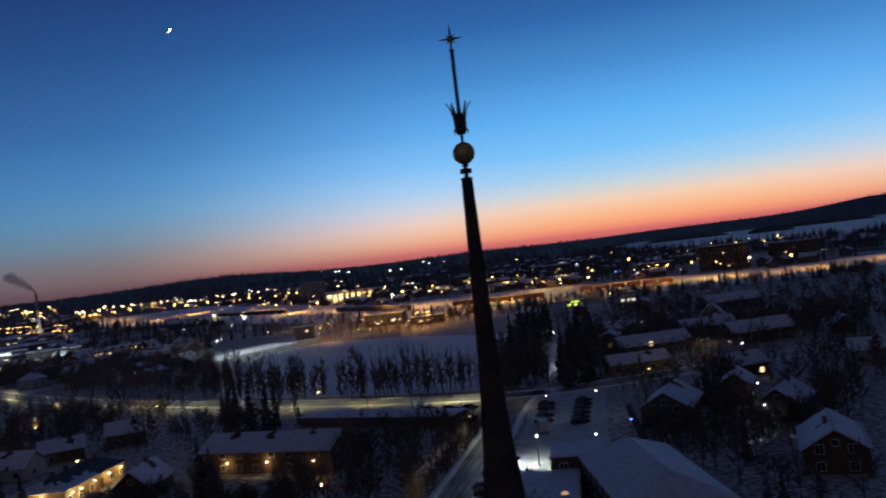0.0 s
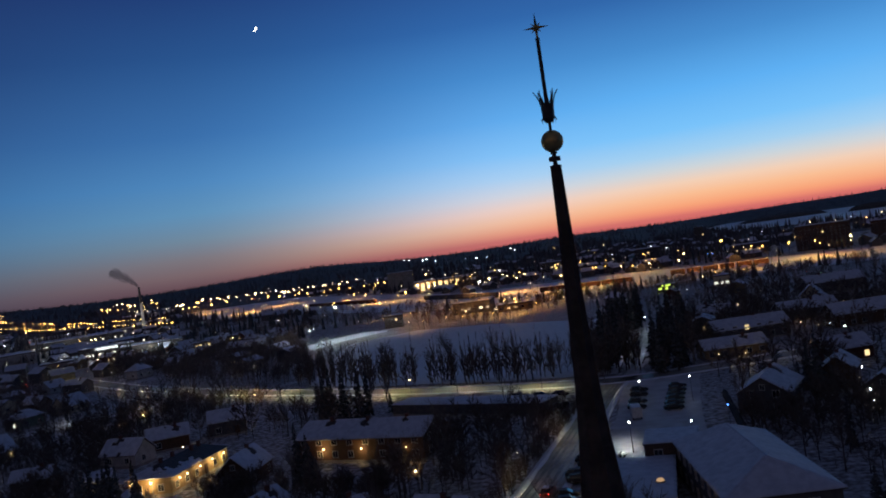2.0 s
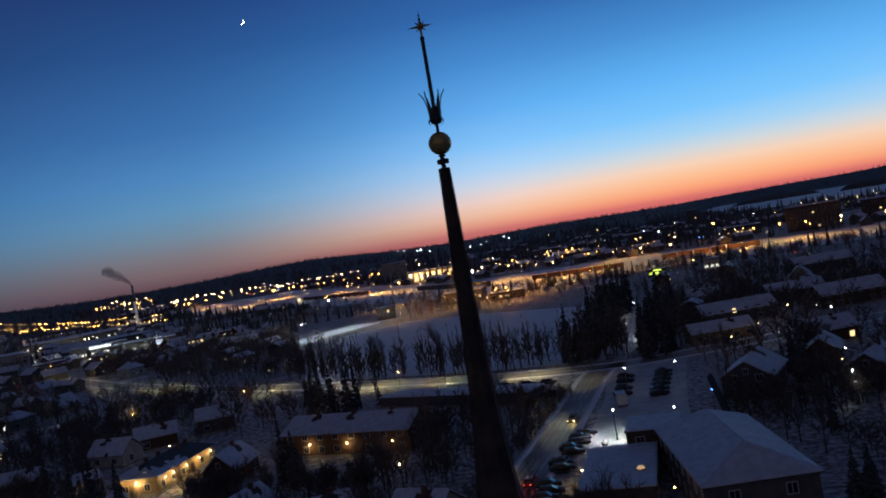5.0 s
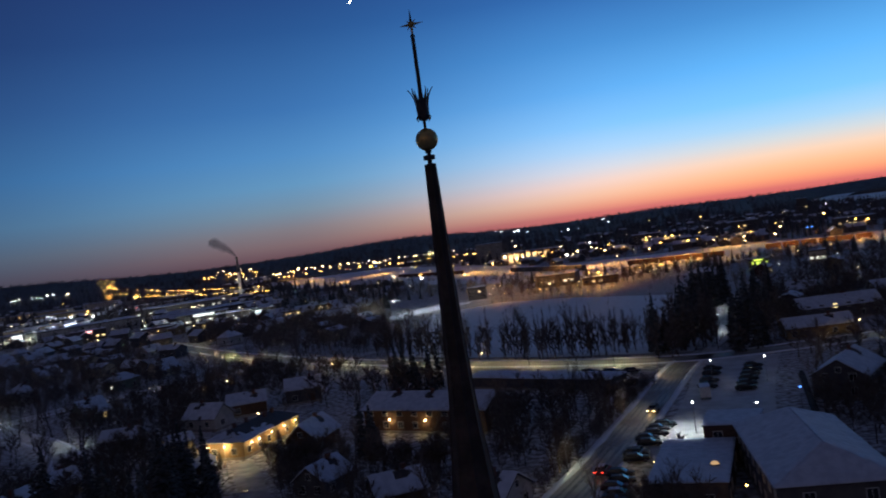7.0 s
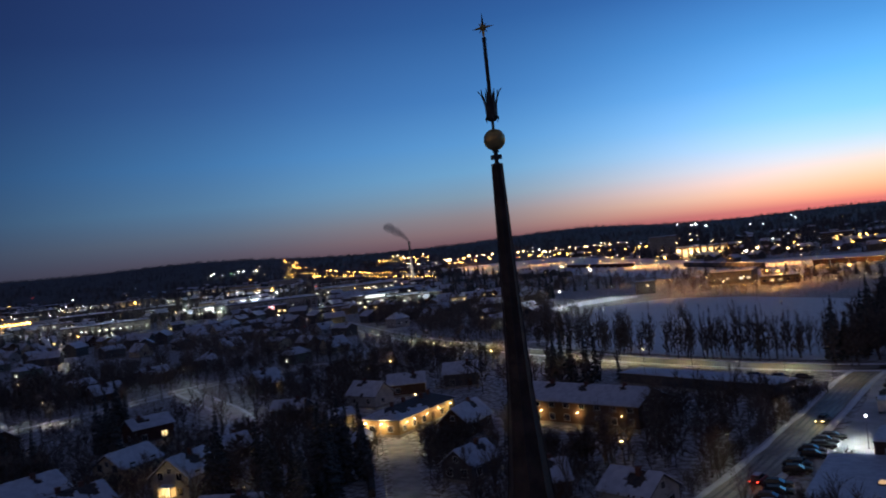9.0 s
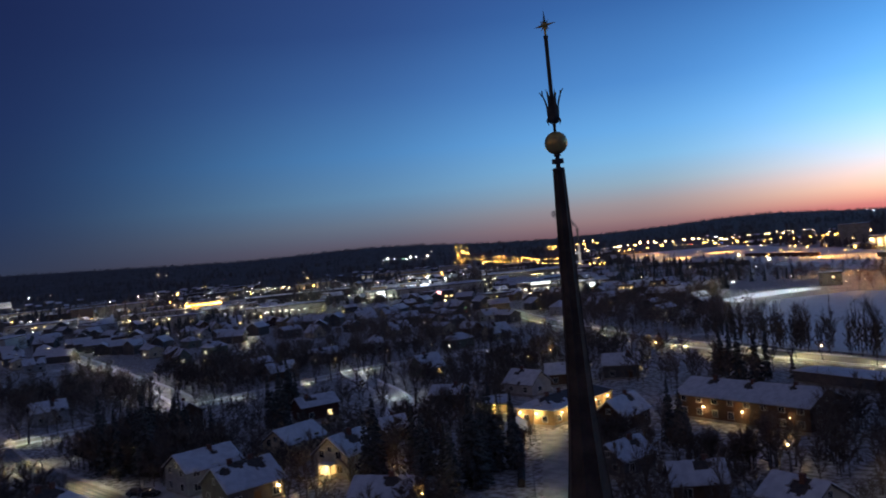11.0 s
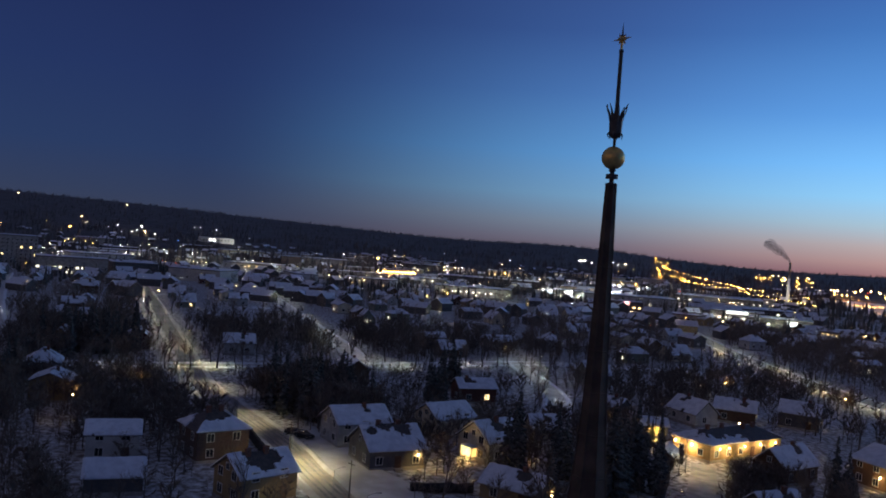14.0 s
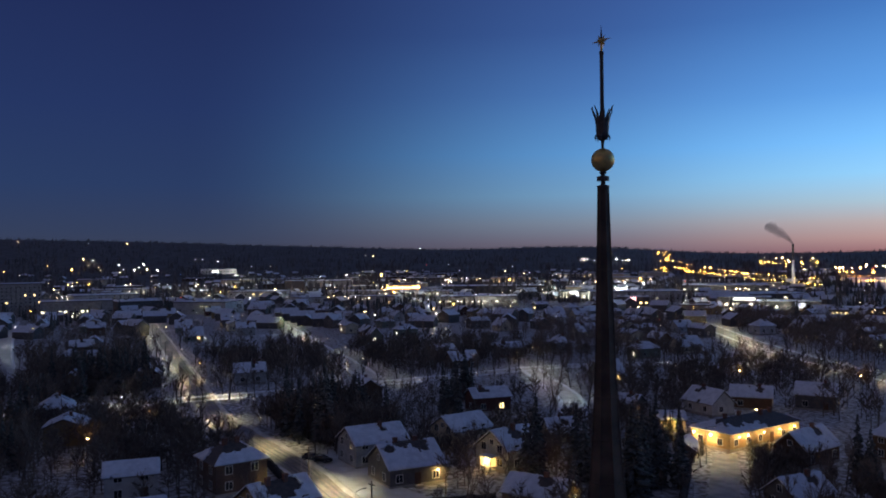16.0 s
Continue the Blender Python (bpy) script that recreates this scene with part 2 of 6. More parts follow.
# ---- building blocks ----
class Form:
    """Vertices and faces of one mesh, gathered piece by piece."""

    def __init__(self):
        self.v, self.f = [], []

    def add(self, verts, faces):
        k = len(self.v)
        self.v += [tuple(p) for p in verts]
        self.f += [tuple(i + k for i in q) for q in faces]
        return self

    def box(self, x0, y0, z0, x1, y1, z1, bevel=0.0):
        if not bevel:
            return self.add([(x0, y0, z0), (x1, y0, z0), (x1, y1, z0), (x0, y1, z0), (x0, y0, z1), (x1, y0, z1), (x1, y1, z1), (x0, y1, z1)],
                            [(3, 2, 1, 0), (4, 5, 6, 7), (0, 1, 5, 4), (1, 2, 6, 5), (2, 3, 7, 6), (3, 0, 4, 7)])
        b = bevel
        ring = lambda i, z: [(x0 + i, y0 + i, z), (x1 - i, y0 + i, z), (x1 - i, y1 - i, z), (x0 + i, y1 - i, z)]
        return self.loft([ring(b, z0), ring(0, z0 + b), ring(0, z1 - b), ring(b, z1)])

    def loft(self, rings, caps=True, closed=True):
        n = len(rings[0])
        v = [p for r in rings for p in r]
        f = []
        for i in range(len(rings) - 1):
            for j in range(n if closed else n - 1):
                a, b = i * n + j, i * n + (j + 1) % n
                f.append((a, b, b + n, a + n))
        if caps:
            f += [tuple(range(n - 1, -1, -1)), tuple(range((len(rings) - 1) * n, len(rings) * n))]
        return self.add(v, f)

    def tube(self, pts, radii, sides=5):
        rings = []
        for i, p in enumerate(pts):
            d = (Vector(pts[min(i + 1, len(pts) - 1)]) - Vector(pts[max(i - 1, 0)])).normalized()
            a = d.orthogonal().normalized()
            b = d.cross(a)
            rings.append([tuple(Vector(p) + (a * math.cos(2 * math.pi * k / sides) + b * math.sin(2 * math.pi * k / sides)) * radii[i]) for k in range(sides)])
        return self.loft(rings)

    def lathe(self, profile, sides=12, turn=0.0):
        return self.loft([[(r * math.cos(turn + 2 * math.pi * k / sides), r * math.sin(turn + 2 * math.pi * k / sides), z) for k in range(sides)] for r, z in profile])

    def mesh(self, name, mat, smooth=False):
        me = bpy.data.meshes.new(name)
        me.from_pydata(self.v, [], self.f)
        me.validate()
        me.materials.append(mat)
        if smooth:
            me.polygons.foreach_set("use_smooth", [True] * len(me.polygons))
        me.update()
        return me


def part(name, form, mat, parent, label="", smooth=False):
    ob = new(name, form.mesh(name, mat, smooth) if isinstance(form, Form) else form)
    ob.parent = parent
    if label:
        tagged(ob, label)
    return ob


def thing(name, x, y, z, turn, label, category, group="", kind=""):
    ob = new(name)
    ob.empty_display_size = 0.3
    ob.matrix_basis = pose(x, y, z, 0, 0, turn)
    return tagged(ob, label, category, group, kind)


def polar(az, d):
    return (-d * math.sin(radians(az)), d * math.cos(radians(az)))


def step(a, b, x):
    u = min(1.0, max(0.0, (x - a) / (b - a)))
    return u * u * (3 - 2 * u)


def bell(az, c, w):
    return math.exp(-((az - c) / w) ** 2)


def terrain(x, y):
    """Flat town, wooded hills that rise towards the skyline; highest to the left of the afterglow."""
    r = math.hypot(x, y)
    if r < 1500:
        return 0.0
    az = math.degrees(math.atan2(-x, y))
    crest = 3 + 35 * step(35, 90, az) + 11 * bell(az, 46.5, 7) + 8 * bell(az, 21.5, 5) - 4 * bell(az, 11.5, 6) - 3 * bell(az, -2.5, 5) + 14 * bell(az, -22.5, 4)
    lake = step(-3.0, -6.0, az) * step(-60, -40, az)
    rise = step(1500 + 2300 * lake, 4200, r)
    return rise * (40 + 2.85 * crest + 4 * noise.noise((x / 500, y / 500, 0)))


# ---- ground: one sheet to the horizon ----
def make_ground():
    radii = [0] + [12 * 1.075 ** k for k in range(84)]
    radii = [r for r in radii if r < 4900] + [4940]
    n = 288
    v, f = [(0, 0, 0)], []
    for r in radii[1:]:
        for k in range(n):
            x, y = polar(360 * k / n, r)
            soft = 0.25 * step(90, 130, r) * noise.noise((x / 25, y / 25, 3)) if r < 700 else 0
            v.append((x, y, terrain(x, y) + soft - 0.12))
    for k in range(n):
        f.append((0, 1 + (k + 1) % n, 1 + k))
    for i in range(len(radii) - 2):
        for k in range(n):
            a, b = 1 + i * n + k, 1 + i * n + (k + 1) % n
            f.append((a, b, b + n, a + n))
    me = bpy.data.meshes.new("ground")
    me.from_pydata(v, [], f)
    me.polygons.foreach_set("use_smooth", [True] * len(me.polygons))
    mat = bpy.data.materials.new("snow_and_woodland")
    mat.use_nodes = True
    nt = mat.node_tree
    N, L = nt.nodes.new, nt.links.new
    b = nt.nodes["Principled BSDF"]
    b.inputs["Roughness"].default_value, b.inputs["Specular IOR Level"].default_value = 0.8, 0.15
    co = N("ShaderNodeTexCoord")

    def noise_at(scale, lo, hi, detail=5):
        t, r = N("ShaderNodeTexNoise"), N("ShaderNodeMapRange")
        t.inputs["Scale"].default_value, t.inputs["Detail"].default_value = scale, detail
        r.inputs["From Min"].default_value, r.inputs["From Max"].default_value = lo, hi
        L(co.outputs["Object"], t.inputs["Vector"]); L(t.outputs["Fac"], r.inputs["Value"])
        return r.outputs[0]

    def mix(fac, a, bb):
        m = N("ShaderNodeMix"); m.data_type = "RGBA"
        L(fac, m.inputs["Factor"])
        for sock, val in (("A", a), ("B", bb)):
            if isinstance(val, tuple):
                m.inputs[sock].default_value = (*val, 1)
            else:
                L(val, m.inputs[sock])
        return m.outputs["Result"]

    def math2(op, a, bb):
        m = N("ShaderNodeMath"); m.operation = op; m.use_clamp = True
        for s, val in zip(m.inputs, (a, bb)):
            if isinstance(val, float):
                s.default_value = val
            else:
                L(val, s)
        return m.outputs[0]

    snow = mix(noise_at(0.15, 0.35, 0.7), (0.78, 0.80, 0.84), (0.62, 0.65, 0.70))
    scrub = mix(noise_at(0.8, 0.30, 0.62, 11), snow, (0.20, 0.175, 0.16))            # low bushes and weeds through the snow
    near = mix(noise_at(0.035, 0.24, 0.40), snow, scrub)
    # woodland cover grows with the distance from the town
    length = N("ShaderNodeVectorMath"); length.operation = "LENGTH"
    L(co.outputs["Object"], length.inputs[0])
    dist = N("ShaderNodeMapRange")
    dist.inputs["From Min"].default_value, dist.inputs["From Max"].default_value = 450, 2000
    dist.inputs["To Min"].default_value, dist.inputs["To Max"].default_value = -0.7, 0.75
    L(length.outputs["Value"], dist.inputs["Value"])
    woods_noise = noise_at(0.004, 0.36, 0.64, 8)
    cover = math2("ADD", woods_noise, dist.outputs[0])
    sharp = N("ShaderNodeMapRange")
    sharp.inputs["From Min"].default_value, sharp.inputs["From Max"].default_value = 0.50, 0.62
    L(cover, sharp.inputs["Value"])
    # wood tones carry the same haze, put in as a paler colour
    wood = mix(noise_at(0.03, 0.3, 0.7), (0.085, 0.080, 0.082), (0.145, 0.138, 0.142))
    L(mix(sharp.outputs[0], near, wood), b.inputs["Base Color"])
    bt, bp = N("ShaderNodeTexNoise"), N("ShaderNodeBump")
    bt.inputs["Scale"].default_value, bt.inputs["Detail"].default_value = 0.6, 6
    bp.inputs["Strength"].default_value, bp.inputs["Distance"].default_value = 0.5, 0.4
    L(co.outputs["Object"], bt.inputs["Vector"]); L(bt.outputs["Fac"], bp.inputs["Height"]); L(bp.outputs[0], b.inputs["Normal"])
    me.materials.append(mat)
    tagged(new("ground", me), "snow-covered town ground with wooded hills on the skyline", "ground", kind="structure")


make_ground()


# ---- roads ----
def smooth_line(pts, gap=6.0):
    """Points about gap metres apart on a Catmull-Rom curve through pts."""
    p = [Vector((*pts[0], 0)) * 2 - Vector((*pts[1], 0))] + [Vector((*q, 0)) for q in pts] + [Vector((*pts[-1], 0)) * 2 - Vector((*pts[-2], 0))]
    out = []
    for i in range(1, len(p) - 2):
        n = max(2, int((p[i + 1] - p[i]).length / gap))
        for k in range(n):
            t = k / n
            out.append(0.5 * (2 * p[i] + (p[i + 1] - p[i - 1]) * t + (2 * p[i - 1] - 5 * p[i] + 4 * p[i + 1] - p[i + 2]) * t * t + (3 * p[i] - p[i - 1] - 3 * p[i + 1] + p[i + 2]) * t ** 3))
    return out + [p[-2]]


def along(line):
    """Each point with its sideways unit vector."""
    for i, p in enumerate(line):
        d = line[min(i + 1, len(line) - 1)] - line[max(i - 1, 0)]
        d.normalize()
        yield p, Vector((-d.y, d.x, 0))


def strip(line, offset, width, z, jitter=0.0):
    f = Form()
    rows = []
    for p, s in along(line):
        a = offset - width / 2 + jitter * random.uniform(-1, 1)
        b = offset + width / 2 + jitter * random.uniform(-1, 1)
        rows += [tuple(p + s * a + Vector((0, 0, z))), tuple(p + s * b + Vector((0, 0, z)))]
    f.add(rows, [(2 * i + 1, 2 * i, 2 * i + 2, 2 * i + 3) for i in range(len(line) - 1)])
    return f


ROADS = []


def road(name, pts, width, label, tracks=True, mat=None, banks=True, bank_mat=None):
    line = smooth_line(pts)
    ROADS.append((line, width))
    ob = new(name, strip(line, 0, width, 0.16, 0.25).mesh(name, mat or ROAD))
    tagged(ob, label, "road", kind="structure")
    if tracks:
        for o in (-width * 0.32, -width * 0.13, width * 0.13, width * 0.32):
            part("wheel_track", strip(line, o, 0.55, 0.166 + 0.001 * (o > 0), 0.14), TRACK, ob)
    if banks:
        for side in (-1, 1):
            f = Form()
            rings = []
            for p, s in along(line):
                h = 0.10 + 0.16 * (0.5 + 0.5 * noise.noise(p * 0.15)) + random.uniform(-0.08, 0.08)
                c = side * (width / 2 + 0.75)
                rings.append([tuple(p + s * (c + dx) + Vector((0, 0, dz))) for dx, dz in ((-0.8, 0.05), (-0.35, 0.16 + h * 0.8), (0.15, 0.16 + h), (0.9, 0.0))])
            f.loft(rings, caps=False, closed=False)
            part("snow_bank", f, bank_mat or SNOW, ob, "ploughed snow bank", smooth=True)
    return ob


STREET_A = [(-45, 38), (-80, 44), (-116, 49.3), (-134, 52.5), (-156, 54.3), (-178, 56), (-203, 58), (-251, 68.5), (-313, 82), (-405, 102), (-554, 134)]
AVENUE_B = [(-245, -30), (-240, 9), (-238, 30), (-233, 50), (-228, 85), (-225, 112), (-223, 150), (-221, 190), (-210, 218), (-196, 237), (-181.5, 260.9), (-173.4, 275.9)]
MAIN_E = [(-420, 480), (-330, 410), (-242, 336), (-190, 297), (-150, 271), (-104, 246), (-63, 226.5), (-32, 215.5), (-3, 210), (22, 216), (45, 224), (60, 230), (130, 250), (260, 280)]
LANE_D = [(-30, 45), (-24, 74), (-18.4, 105), (-15, 131), (-12.1, 157), (-8.5, 192), (-6, 207)]
road("road", STREET_A, 5.4, "long ploughed street with sanded wheel tracks between snow banks", bank_mat=SNOW_LIT)
road("road", AVENUE_B, 6.0, "snow-covered avenue lined with bare trees", tracks=False, mat=SNOW_LIT)
road("road", MAIN_E, 8.0, "lamp-lit main street with brown wheel tracks through snow")
road("road", LANE_D, 6.2, "snowy side street with parked cars along it")
road("road", [(-2.4, 208), (0.1, 225.1), (3.5, 250.2), (6.1, 300.3), (8.6, 357.3)], 4.0, "footpath through trees, packed snow", tracks=False, mat=SNOW_LIT, banks=False)
road("road", [(-48.2, 65.8), (-60.2, 81.8), (-72.3, 98.8), (-84.4, 115.7), (-94.4, 128.7)], 5.2, "drive of packed grey snow up to a lit building", tracks=False, mat=DRIVE, banks=False)
road("road", [(-225, 185), (-200, 171), (-164, 150), (-140, 128)], 5.0, "residential street of packed snow", tracks=False, mat=SNOW_LIT)
road("road", [polar(56.40, 400), polar(56.50, 480), polar(56.40, 600)], 6.0, "distant snow-lit street between houses", tracks=False, mat=SNOW_LIT)
road("road", [(-236, 124), (-262, 133), (-303, 145), (-360, 161), (-417, 178), (-507, 203)], 6.0, "distant snow-lit street between houses", tracks=False, mat=SNOW_LIT)
road("road", [polar(86.20, 300), polar(86.00, 376), polar(85.30, 493), polar(84.50, 640)], 7.0, "street of packed snow at the edge of town", tracks=False, mat=SNOW_LIT)


def patch(name, pts, z, mat, label, category, kind="structure", rough=0.6):
    """A flat area with a slightly wandering edge."""
    line = []
    for i, p in enumerate(pts):
        q = pts[(i + 1) % len(pts)]
        n = max(2, int(math.dist(p, q) / 8))
        for k in range(n):
            t = k / n
            line.append((p[0] + (q[0] - p[0]) * t + random.uniform(-rough, rough), p[1] + (q[1] - p[1]) * t + random.uniform(-rough, rough), z))
    f = Form().add(line, [tuple(range(len(line)))])
    me = f.mesh(name, mat)
    bm = bmesh.new(); bm.from_mesh(me)
    bmesh.ops.triangulate(bm, faces=bm.faces[:])
    bmesh.ops.recalc_face_normals(bm, faces=bm.faces[:])
    if sum(q.normal.z for q in bm.faces) < 0:
        bmesh.ops.reverse_faces(bm, faces=bm.faces[:])
    bm.to_mesh(me); bm.free()
    return tagged(new(name, me), label, category, kind=kind)


FIELD = [(-118, 266), (-86, 247), (-45, 230), (-5, 220), (-1.9, 300), (-5.7, 372), (-40.5, 399), (-73, 423), (-119.6, 442), (-150.7, 408)]
patch("sports_field", FIELD, 0.14, SNOW, "wide snow-covered field behind a row of trees", "field")
patch("pavement", [(-5.9, 149.9), (-3.4, 205), (16.6, 206.5), (12.9, 155.4), (10.7, 124.3), (-4.2, 121.9), (-6.9, 109.9), (-9.3, 124.8)], 0.15, SNOW_LIT, "packed-snow car park beside the side street", "car park")
patch("pavement", [(-150, 60), (-134, 56.5), (-116, 53), (-92, 49.5), (-68, 46), (-66, 56), (-92, 60), (-104, 62), (-125, 62.5), (-146, 68)], 0.145, SNOW_LIT, "trodden snow yard along the street", "yard")
patch("pavement", [polar(17.3, 480), polar(17.3, 492), polar(19.00, 500), polar(22.00, 480), polar(23.50, 455), polar(22.70, 432), polar(20.90, 456), polar(18.50, 472)], 0.15, SNOW, "floodlit snow path and skating area", "yard")
RAILYARD = [polar(25.45, 2100), polar(30.3, 2200), polar(30.3, 1480), polar(29.2, 1180), polar(26.6, 1020), polar(22.7, 880), polar(15.50, 640), polar(9.50, 560), polar(3.50, 560), polar(-6.50, 560), polar(-13.50, 555), polar(-18.00, 570), polar(-23.50, 630), polar(-23.50, 790), polar(-16.00, 705), polar(-8.50, 722), polar(1.50, 770), polar(11.50, 800), polar(15.50, 1000)]
patch("ground", RAILYARD, 0.2, SNOW, "open snowy railway yard under orange lamps", "yard", rough=3)


def rail_tracks():
    for k in range(7):
        line = smooth_line([polar(24.97, 1250 - k * 30), polar(15.50, 900 - k * 38), polar(7.50, 660 + k * 8 - 40), polar(-2.50, 620 + k * 7 - 30), polar(-16.50, 600 + k * 9)], 25)
        tagged(new("railway_track", strip(line, 0, 2.2, 0.30, 0.1).mesh("railway_track", TRACK)), "dark railway track through snow", "railway track", "tracks of the railway yard")


rail_tracks()
LAKE = [polar(-5.50, 3000), polar(-8.00, 2000), polar(-12.50, 1700), polar(-18.50, 1500), polar(-36.50, 1600), polar(-48.50, 3000), polar(-36.50, 3900), polar(-16.50, 3850), polar(-7.00, 3800)]
patch("water", LAKE, 1.2, material("lake_ice", (0.84, 0.85, 0.88), 0.6, base2=(0.72, 0.74, 0.78), scale=0.01, bump=0), "frozen snow-covered lake below the far shore", "lake", rough=20)


# ---- the church spire ----
def make_spire():
    root = thing("church_spire", 0, 0, 5.412, 0, "slender dark copper church spire with gilded ball and star", "church spire")
    root.scale = (0.868, 0.868, 0.868)
    part("tower", Form().loft([[(sx * r, sy * r, z) for sx, sy in ((-1, -1), (1, -1), (1, 1), (-1, 1))] for r, z in ((3.4, -6.6), (3.4, 14.4), (3.75, 14.5), (3.75, 14.9), (3.5, 15.0))]), STONE, root, "plastered square tower")
    prof = [(3.3, 15.0), (2.6, 20), (1.65, 26), (1.05, 30), (0.72, 32.7), (0.53, 34.5), (0.41, 36), (0.31, 38.2), (0.235, 40.8), (0.17, 43.39)]
    part("roof", Form().lathe(prof, 8, radians(22.5)), COPPER, root, "octagonal roof of dark sheet copper")
    for k in range(8):
        a = radians(22.5 + 45 * k)
        part("seam", Form().tube([((r + 0.004) * math.cos(a), (r + 0.004) * math.sin(a), z) for r, z in prof], [0.05, 0.045, 0.04, 0.034, 0.03, 0.026, 0.024, 0.022, 0.02, 0.018], 4), COPPER, root)
    for z in (17, 19, 21, 23, 25, 27, 28.6, 30.2, 31.6, 33, 34.3, 35.6, 36.9, 38.2, 39.5, 40.8, 42.1):
        r = float(np.interp(z, [q[1] for q in prof], [q[0] for q in prof]))
        part("sheet_joint", Form().lathe([(r + 0.004, z - 0.03), (r + 0.018, z - 0.012), (r + 0.016, z + 0.012), (r - 0.004, z + 0.03)], 8, radians(22.5)), COPPER, root)
    part("collar", Form().lathe([(0.19, 43.36), (0.19, 43.42), (0.075, 43.45), (0.07, 43.56), (0.185, 43.57), (0.19, 43.60), (0.19, 43.69), (0.18, 43.71), (0.075, 43.72), (0.07, 43.78), (0.11, 43.81), (0.11, 43.85), (0.06, 43.88)], 16), IRON, root, "stepped iron collar")
    ball = part("ball", Form().lathe([(0.02, 43.862)] + [(0.36 * math.cos(radians(e)), 44.22 + 0.36 * math.sin(radians(e))) for e in range(-80, 81, 8)] + [(0.02, 44.578)], 32), GOLD, root, "weathered gilded ball", True)
    part("band", Form().lathe([(0.352, 44.205), (0.365, 44.212), (0.365, 44.228), (0.352, 44.235)], 32), GOLD, ball)
    part("rod", Form().lathe([(0.045, 44.55), (0.05, 44.8), (0.075, 44.9), (0.066, 45.1), (0.062, 47.5), (0.075, 47.53), (0.075, 47.6), (0.03, 47.62)], 12), IRON, root, "black iron rod", True)
    crown = part("crown", Form().lathe([(0.06, 44.82), (0.14, 44.86), (0.19, 44.93), (0.195, 45.0), (0.15, 45.07), (0.10, 45.2), (0.075, 45.4)], 14), IRON, root, "iron crown of lily petals", True)
    for k in range(8):
        a = radians(45 * k + 10)
        f = Form()
        # a petal that stands up and bends outward to a point
        rings = []
        for r, z, w in ((0.165, 44.96, 0.075), (0.175, 45.15, 0.085), (0.185, 45.35, 0.072), (0.225, 45.55, 0.052), (0.29, 45.72, 0.03), (0.40 if k % 2 == 0 else 0.30, 45.88, 0.003)):
            c = Vector((r * math.cos(a), r * math.sin(a), z))
            s, o = Vector((-math.sin(a), math.cos(a), 0)) * w, Vector((math.cos(a), math.sin(a), 0)) * 0.014
            rings.append([tuple(c - s), tuple(c + o * 2), tuple(c + s), tuple(c - o)])
        part("petal", f.loft(rings), IRON, crown)
    for k in range(6):
        a = radians(60 * k)
        part("leaf_tip", Form().tube([(0.19 * math.cos(a), 0.19 * math.sin(a), 45.0), (0.235 * math.cos(a), 0.235 * math.sin(a), 44.93), (0.20 * math.cos(a), 0.20 * math.sin(a), 44.80)], [0.03, 0.025, 0.004], 4), IRON, crown)
    star = part("star", Form().lathe([(0.035, 47.6), (0.04, 47.75), (0.05, 47.8), (0.03, 47.83)], 10), GOLD, root, "gilded star finial")

    def ray(length, width, a, swing):
        d = Vector((math.sin(a) * math.cos(swing), math.sin(a) * math.sin(swing), math.cos(a)))
        s = Vector((math.cos(a) * math.cos(swing), math.cos(a) * math.sin(swing), -math.sin(a))) * width
        n = d.cross(s).normalized() * width * 0.6
        c = Vector((0, 0, 47.94))
        return Form().add([c + s, c + n, c - s, c - n, c + d * length, c - d * 0.03], [(0, 1, 4), (1, 2, 4), (2, 3, 4), (3, 0, 4), (1, 0, 5), (2, 1, 5), (3, 2, 5), (0, 3, 5)])

    for k in range(8):
        long = k % 2 == 0
        part("ray", ray((0.52 if k == 0 else 0.43) if long else 0.24, 0.06 if long else 0.05, radians(45 * k), 0), IRON if k == 0 else GOLD, star)
    for a in (45, 90, 135):
        for swing in (90, -90):
            part("ray", ray(0.22, 0.05, radians(a), radians(swing)), GOLD, star)
    part("boss", Form().lathe([(0.01, 47.85), (0.08, 47.88), (0.11, 47.94), (0.08, 48.0), (0.01, 48.03)], 10), GOLD, star)


make_spire()

# ---- houses ----
BUILT = []  # footprints: x, y, clear radius


def slab(corners, thick):
    a = [Vector(c) for c in corners]
    n = (a[1] - a[0]).cross(a[-1] - a[0]).normalized()
    if n.z < 0:
        a.reverse(); n = -n
    k = len(a)
    return [tuple(p) for p in a] + [tuple(p - n * thick) for p in a], [tuple(range(k)), tuple(range(2 * k - 1, k - 1, -1))] + [((i + 1) % k, i, i + k, (i + 1) % k + k) for i in range(k)]


